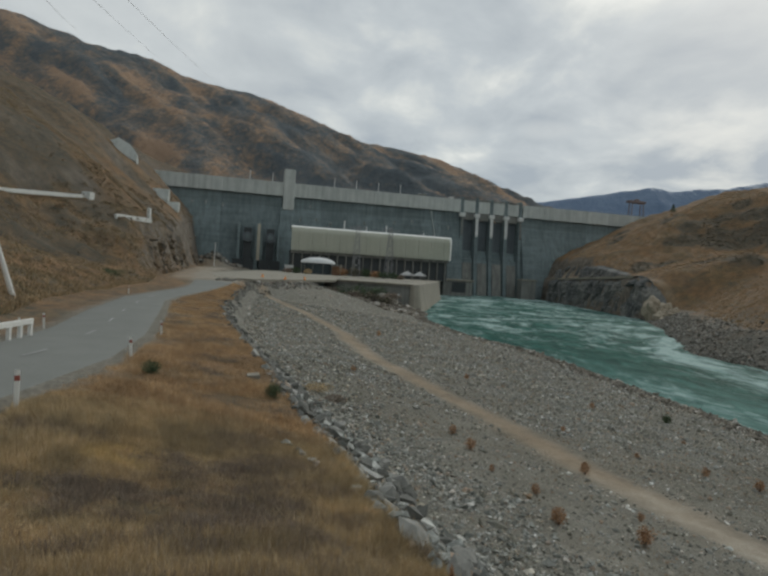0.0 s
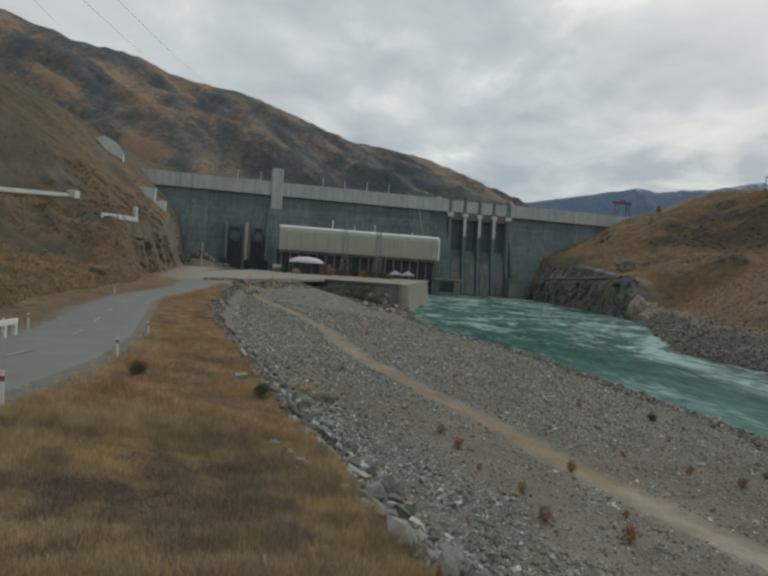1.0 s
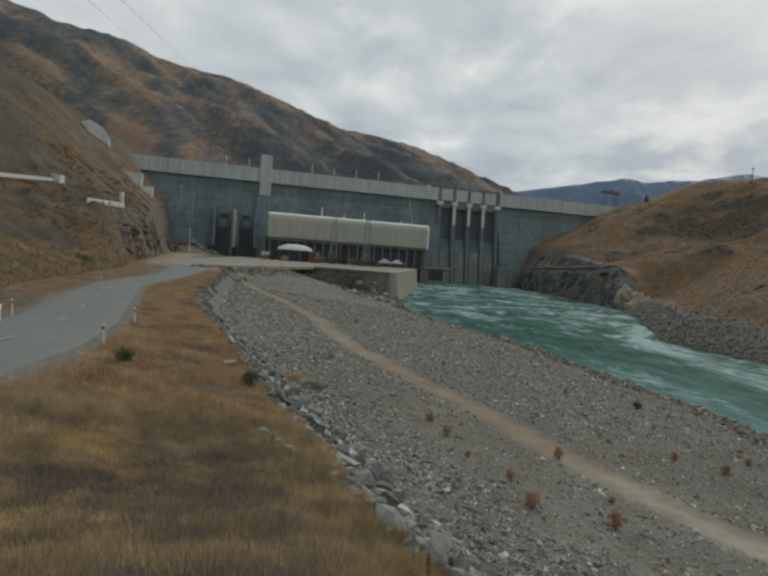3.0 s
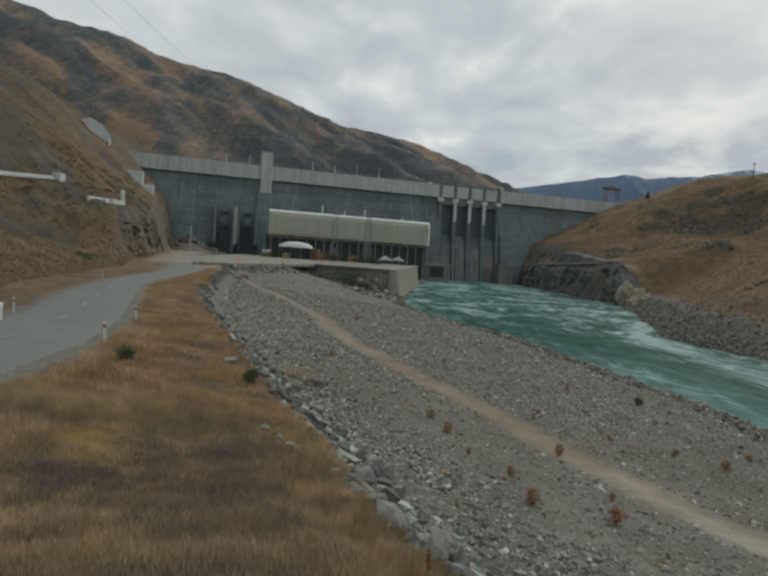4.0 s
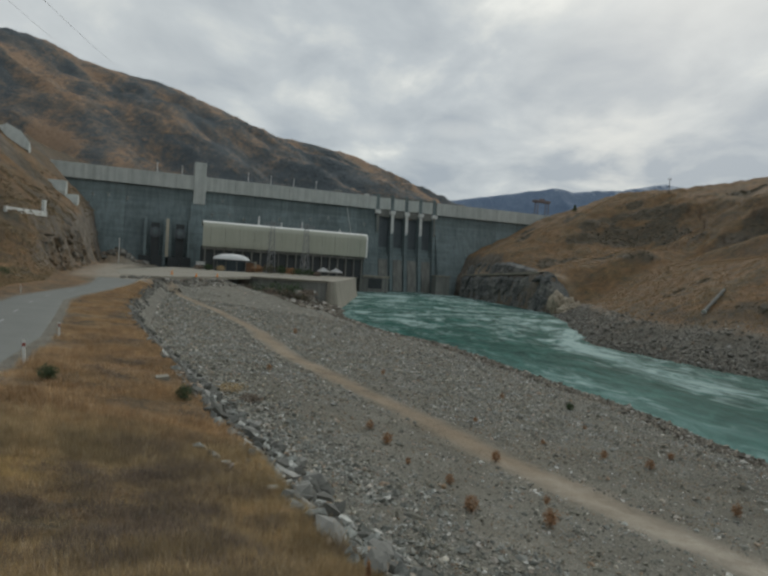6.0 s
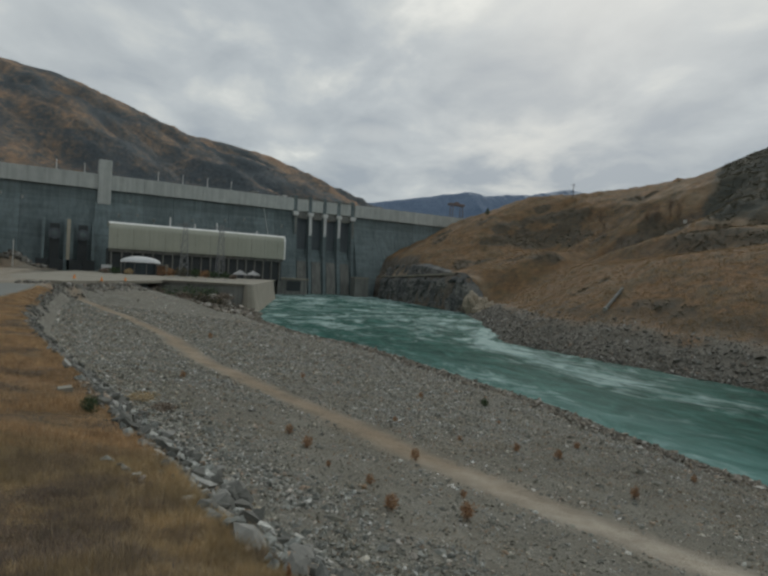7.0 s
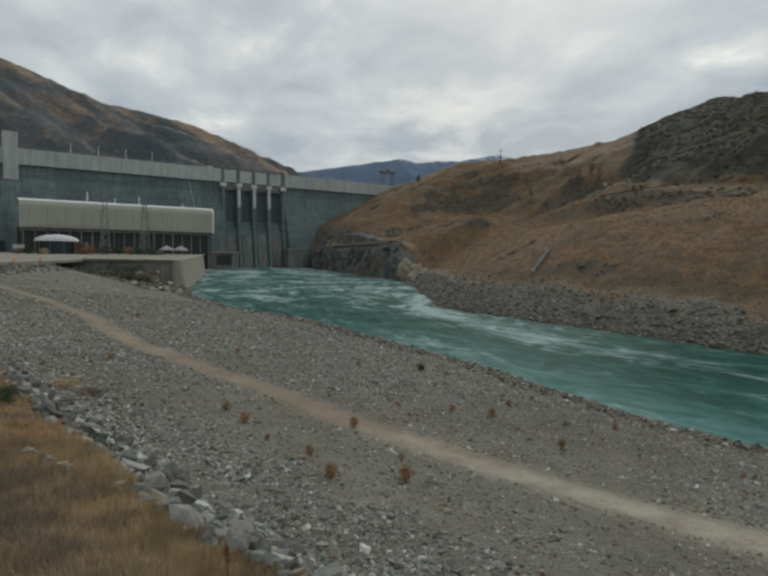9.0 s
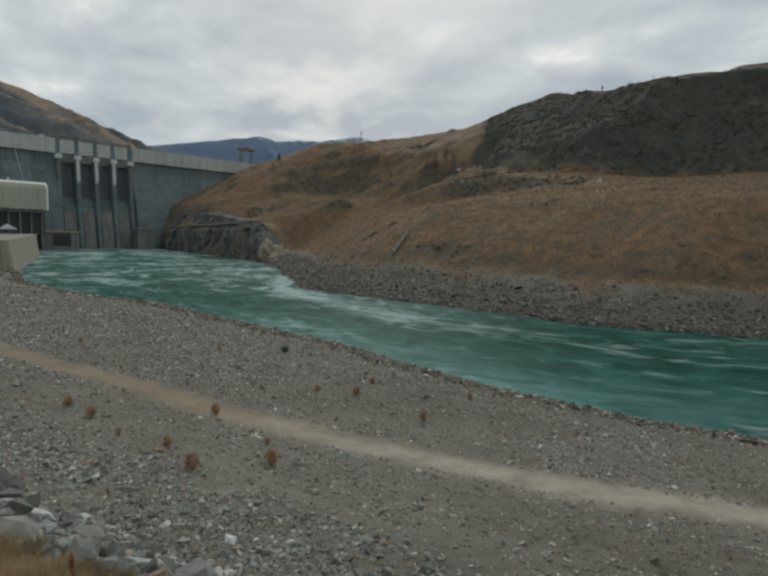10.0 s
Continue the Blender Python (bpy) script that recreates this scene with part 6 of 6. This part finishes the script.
for i, (x, y, w, h, mat, lab) in enumerate([(-21, 286, 6, 4.2, DOCK, "rust-brown shrub in a terrace bed"), (-15.5, 284, 8.5, 4.6, CRAG_SCRUB, "dark brown shrub in a terrace bed"), (-9.5, 285, 4.5, 4.8, LEAF, "green shrub in a terrace bed"), (-5, 287, 6, 3.8, DOCK, "rust-brown shrub in a terrace bed"), (-1, 286, 7, 3.6, LEAF, "green shrub in a terrace bed"), (4, 287, 6.5, 3.4, LEAF, "green shrub in a terrace bed"), (-38, 281, 4, 2.6, BLADE, "yellow shrub in a terrace bed"), (-44, 284, 5, 3.2, LEAF, "green shrub in a terrace bed"), (-49, 288, 5, 2.4, HEATH, "dark brown shrub in a terrace bed"), (8, 285, 3.5, 2.2, HEATH, "dark brown shrub in a terrace bed")]):
    bush("terrace_shrub", x, y, w, h, mat, lab, "shrub", 420, 0.28, "shrubs on the terrace", z=TZ)
for i, (x, y, w, h, mat) in enumerate([(-12, 177, 9, 4.2, LEAF), (-6.5, 176, 8, 3.8, LEAF), (-1.5, 177, 7, 3.4, LEAF), (-16, 179, 7, 3.4, HEATH), (-9, 174, 7, 2.6, HEATH), (2.5, 176, 6, 2.6, HEATH), (-4, 173, 6, 2.4, CRAG_SCRUB), (0.5, 172, 5, 2.0, CRAG_SCRUB)]):
    bush("wall_shrub", x, y, w, h, mat, "low shrub at the foot of the retaining wall", "shrub", 420, 0.20, "shrubs along the wall")
sign = thing("wall_sign", pose(4.6, 181.1, 5.2, 0, 0, -16), "small white sign on the retaining wall", "sign")
part("board", box(-0.5, 0.5, -0.35, -0.2, -0.3, 0.5, 0.02), WHITE, sign)
part("pole", rod((0, -0.25, -3.0), (0, -0.25, -0.3), 0.06, sides=6), WHITE, sign)
cone = thing("traffic_cone", pose(-31.2, 146.0, float(road_z(146)) + 0.55), "orange traffic cone on the access road", "traffic cone", "traffic cones")
part("cone", rod((0, 0, 0.08), (0, 0, 1.0), 0.30, sides=12, r2=0.06), ORANGE, cone)
part("base", box(-0.38, 0.38, -0.38, 0.38, 0, 0.078, 0.02), ORANGE, cone)
for k, (x, y) in enumerate([(-27.0, 155), (-23.2, 166)]):
    copy_thing(cone, pose(x, y, TZ - 0.02))
cabin = thing("site_cabin", pose(-49.5, 294, TZ, 0, 0, 10), "pale site cabin with a flat roof beside the pavilion", "cabin")
part("body", box(-2.2, 2.2, -1.4, 1.4, 0, 3.6, 0.08), CANVAS, cabin)
part("roof", box(-2.5, 2.5, -1.7, 1.7, 3.61, 3.9, 0.06), GREY_LIGHT, cabin)
part("door", box(-0.5, 0.5, -1.48, -1.41, 0.05, 2.3), SLATE, cabin, "dark door")
part("window", box(0.9, 1.8, -1.47, -1.41, 1.3, 2.4), SHADE_DARK, cabin)
flag_pole = thing("white_pole", pose(-93.5, 312, float(height(-93.5, 312)) - 0.3), "slim white pole at the foot of the dam", "pole")
part("pole", rod((0, 0, 0), (0, 0, 12.5), 0.28, sides=8, r2=0.2), WHITE, flag_pole)
part("cap", rod((0, 0, 12.5), (0, 0, 12.9), 0.3, sides=8), WHITE, flag_pole)
railing = thing("terrace_railing", Matrix.Identity(4), "thin steel railing along the terrace edge", "railing")
for k in range(13):
    q = k / 12
    x, y = -15.0 + 24.0 * q, 188.0 - 6.6 * q
    part("post", rod((x, y, TZ - 0.05), (x, y, TZ + 1.05), 0.04, sides=5), STEEL, railing)
part("rail", rod((-15.0, 188.0, TZ + 1.05), (9.0, 181.4, TZ + 1.05), 0.045, sides=5), STEEL, railing)

# ---- across the river ----
flume = thing("metal_flume", Matrix.Identity(4), "grey half-round metal flume down the far slope", "flume")
fa, fb_ = Vector((82.9, 107.0, float(height(82.9, 107.0)) + 0.5)), Vector((91.5, 112.5, float(height(91.5, 112.5)) + 0.5))
part("channel", rod(fa, fb_, 0.34, sides=12), GREY_MID, flume)
part("lip", rod(fa - (fb_ - fa).normalized() * 0.3, fa, 0.5, sides=12), GREY_LIGHT, flume)
for k in (0.15, 0.5, 0.85):
    q = fa.lerp(fb_, k)
    part("stand", box(q.x - 0.15, q.x + 0.15, q.y - 0.5, q.y + 0.5, float(height(q.x, q.y)) - 0.4, q.z - 0.3), GREY_MID, flume)


BARE = mottled("pale_bare_twigs", (0.12, 0.092, 0.07), (0.20, 0.15, 0.11), 1.0)


def bare_tree(x, y, tall, spread, label):
    ob = thing("bare_tree", pose(x, y, float(height(x, y)) - 0.2), label, "tree", "bare trees across the river")
    part("trunk", rod((0, 0, 0), (0, 0, tall * 0.75), tall * 0.005, sides=7, r2=tall * 0.002), BARE, ob)
    bm = bmesh.new()
    for k in range(46):
        z = tall * rng.uniform(0.06, 0.72)
        a, l = rng.uniform(0, 6.28), tall * rng.uniform(0.16, 0.34)
        tip = Vector((math.cos(a) * spread * rng.uniform(0.3, 1), math.sin(a) * spread * rng.uniform(0.3, 1), z + l))
        rod((0, 0, z), tip, tall * 0.0030, bm, 4, tall * 0.0012)
        for _ in range(5):
            at = Vector((0, 0, z)).lerp(tip, rng.uniform(0.3, 0.95))
            rod(at, at + Vector((rng.normal(0, 0.35), rng.normal(0, 0.35), 1)) * tall * 0.085, tall * 0.0017, bm, 3, tall * 0.0008)
    part("crown", bm, BARE, ob)
    return ob


for x, y, h in ((195, 219.6, 12), (198.8, 215.7, 13), (192.5, 222, 9), (201, 212.7, 11), (198.2, 264, 11), (202, 279, 10), (178.6, 222, 7), (187, 246, 8)):
    bare_tree(x, y, h * 0.9, h * 0.24, "slim leafless poplar on the far terrace")
for x, y, h in ((216, 141, 5), (215.5, 119.3, 3)):
    bare_tree(x, y, h, h * 0.2, "leafless tree on the skyline of the rocky slope")
conifer = thing("conifer", pose(184, 372, float(height(184, 372)) - 0.2), "dark green conifer on the far terrace", "tree")
conifer.scale = (0.8, 0.8, 0.62)
part("trunk", rod((0, 0, 0), (0, 0, 7), 0.25, sides=7, r2=0.08), TWIG, conifer)
d = rng.random(900)
a = rng.uniform(0, 6.28, 900)
r = (1 - d) * 2.4 * rng.uniform(0.4, 1.1, 900) + 0.15
c = np.stack([r * np.cos(a), r * np.sin(a), 0.8 + d * 7.2], -1)
v = (c[:, None] + rng.normal(0, 0.22, (900, 3, 3))).reshape(-1, 3)
needles = new("needles", mesh_of("needles", v, np.arange(2700).reshape(-1, 3), LEAF))
needles.parent = conifer
gantry = thing("gantry_crane", DAM @ pose(112, 4, CREST - 1.0), "rusty steel gantry crane on the dam crest", "crane")
# rust dulled towards grey, with the haze mixed into its colour
RUST = mottled("hazy_rusty_steel", (0.15, 0.12, 0.115), (0.22, 0.17, 0.16), 1.5, rough=0.7)
for s in (-5, 5):
    for q in (-2, 2):
        part("leg", rod((s, q, 0), (s * 0.9, q * 0.8, 11), 0.35, sides=6), RUST, gantry)
part("beam", box(-7.5, 6.5, -2, 2, 11.01, 12.6, 0.1), RUST, gantry)
part("trolley", box(-1.5, 1.5, -1.2, 1.2, 12.62, 14.0, 0.1), RUST, gantry)
pole = thing("transmission_pole", pose(212, 311, float(height(212, 311)) - 0.3), "tall timber transmission pole on the far skyline", "pole")
part("pole", rod((0, 0, 0), (0, 0, 9), 0.22, sides=8, r2=0.14), TWIG, pole)
part("crossarm", box(-1.2, 1.2, -0.1, 0.1, 8.0, 8.3), TWIG, pole)
for x, y, w in ((202, 209.5, 2.4),):
    van = thing("road_hut", pose(x, y, float(height(x, y)), 0, 0, 40), "small white hut beside the far road", "hut")
    part("body", box(-w / 2, w / 2, -0.6, 0.6, -0.6, 0.9, 0.1), WHITE, van)
    part("roof", box(-w / 2 - 0.15, w / 2 + 0.15, -0.75, 0.75, 0.91, 1.05, 0.05), GREY_LIGHT, van)
block = thing("marker_block", pose(152.7, 98.7, float(height(152.7, 98.7)), 0, 0, 30), "small white concrete block on the far brow", "block")
part("block", box(-0.55, 0.55, -0.4, 0.4, -0.4, 0.7, 0.1), WHITE, block)
part("cap", box(-0.3, 0.3, -0.25, 0.25, 0.71, 1.1, 0.05), WHITE, block)

outcrop = thing("rock_outcrop", pose(103.0, 217, 0), "pale tan rock outcrop at the corner of the bank", "rock", kind="structure")
PALE_ROCK = mottled("pale_rock", (0.24, 0.20, 0.15), (0.48, 0.42, 0.32), 3.0, bump=0.8, depth=0.3)
for x, y, s, tall in ((0, 0, 3.4, 9), (2.5, -4, 3.0, 7.5), (-0.5, -7.5, 2.6, 4.5), (3.5, -9, 2.8, 6.0), (-1.5, -12, 2.0, 2.5)):
    bm = bmesh.new()
    bmesh.ops.create_icosphere(bm, subdivisions=3, radius=1.0)
    for v in bm.verts:
        q = noise.fractal(v.co * 1.3 + Vector((x, y, 0)), 0.8, 2.0, 4) * 0.45 + 1
        v.co = Vector((x + v.co.x * s * q, y + v.co.y * s * q, tall * 0.45 + v.co.z * tall * 0.55 * q))
    part("rock", bm, PALE_ROCK, outcrop)

# ---- power lines high over the left slope ----
lines = thing("power_lines", Matrix.Identity(4), "three thin power lines over the valley", "power line")
for a, b in (((-166, 260, 130), (-538, 974, 379)), ((-150, 267, 135), (-409, 1044, 353)), ((-137, 273, 139), (-336, 1073, 341))):
    a, b = Vector(a), Vector(b)
    bm = bmesh.new()
    last = None
    for i in range(17):
        s = i / 16
        p = a.lerp(b, s) - Vector((0, 0, 8 * s * (1 - s)))
        ring = [bm.verts.new(p + Vector((0.11 * math.cos(q), 0, 0.11 * math.sin(q)))) for q in (0.5, 2.1, 3.7, 5.2)]
        if last:
            for j in range(4):
                bm.faces.new((last[j], last[(j + 1) % 4], ring[(j + 1) % 4], ring[j]))
        last = ring
    part("cable", bm, CABLE, lines)

# ---- dry seed stalk at the edge of the grass ----
stalk_at = (1.33, 8.5)
stalk = thing("seed_stalk", pose(*stalk_at, float(height(*stalk_at)), 2, -3, 0), "dry brown seed stalk standing in the grass", "plant")
part("stem", rod((0, 0, -0.05), (0, 0, 0.55), 0.010, sides=6, r2=0.007), TWIG, stalk)
v, f = leaf_cloud(700, (0.042, 0.042, 0.22), 0.010, 0.48)
seeds = new("seed_head", mesh_of("seed_head", v, f, DOCK))
seeds.parent = stalk
tagged(seeds, kind="stuff")
# ---- rubble slope at the foot of the dam ----
n = 700
u, q = rng.uniform(-190, -166, n), rng.random(n)
spot = [DAM @ Vector((a, -12 - 20 * b, 0)) for a, b in zip(u, q)]
xx, yy = np.array([p.x for p in spot]), np.array([p.y for p in spot])
tagged(stones("dam_foot_rubble", xx, yy, np.clip(rng.lognormal(0.3, 0.5, n), 0.5, 4.0), DARK_STONE), "brown rubble at the foot of the dam", "rocks", kind="stuff")

# ---- pale slab at the edge of the grass, and rocks half sunk in it ----
slab = thing("concrete_slab", pose(-5.55, 25.2, float(height(-5.55, 25.2)) + 0.03, 6, -4, 20), "small pale concrete slab at the edge of the grass", "slab")
part("slab", box(-0.27, 0.27, -0.2, 0.2, -0.2, 0.12, 0.02), TAN, slab)
for i, (x, y, w) in enumerate(((-2.35, 15.6, 0.5), (-2.05, 15.25, 0.36), (-1.85, 15.0, 0.42), (-1.6, 14.6, 0.34), (-1.45, 14.2, 0.4))):
    rock = tagged(new("sunken_rock", shapes[i]), "pale tan rock half sunk in the dry grass", "rock", "rocks half sunk in the grass")
    rock.matrix_world = Matrix.LocRotScale((x, y, float(height(x, y)) + 0.12), Euler((0.2 * i, 0.1, i)), (w, w, w * 0.8))
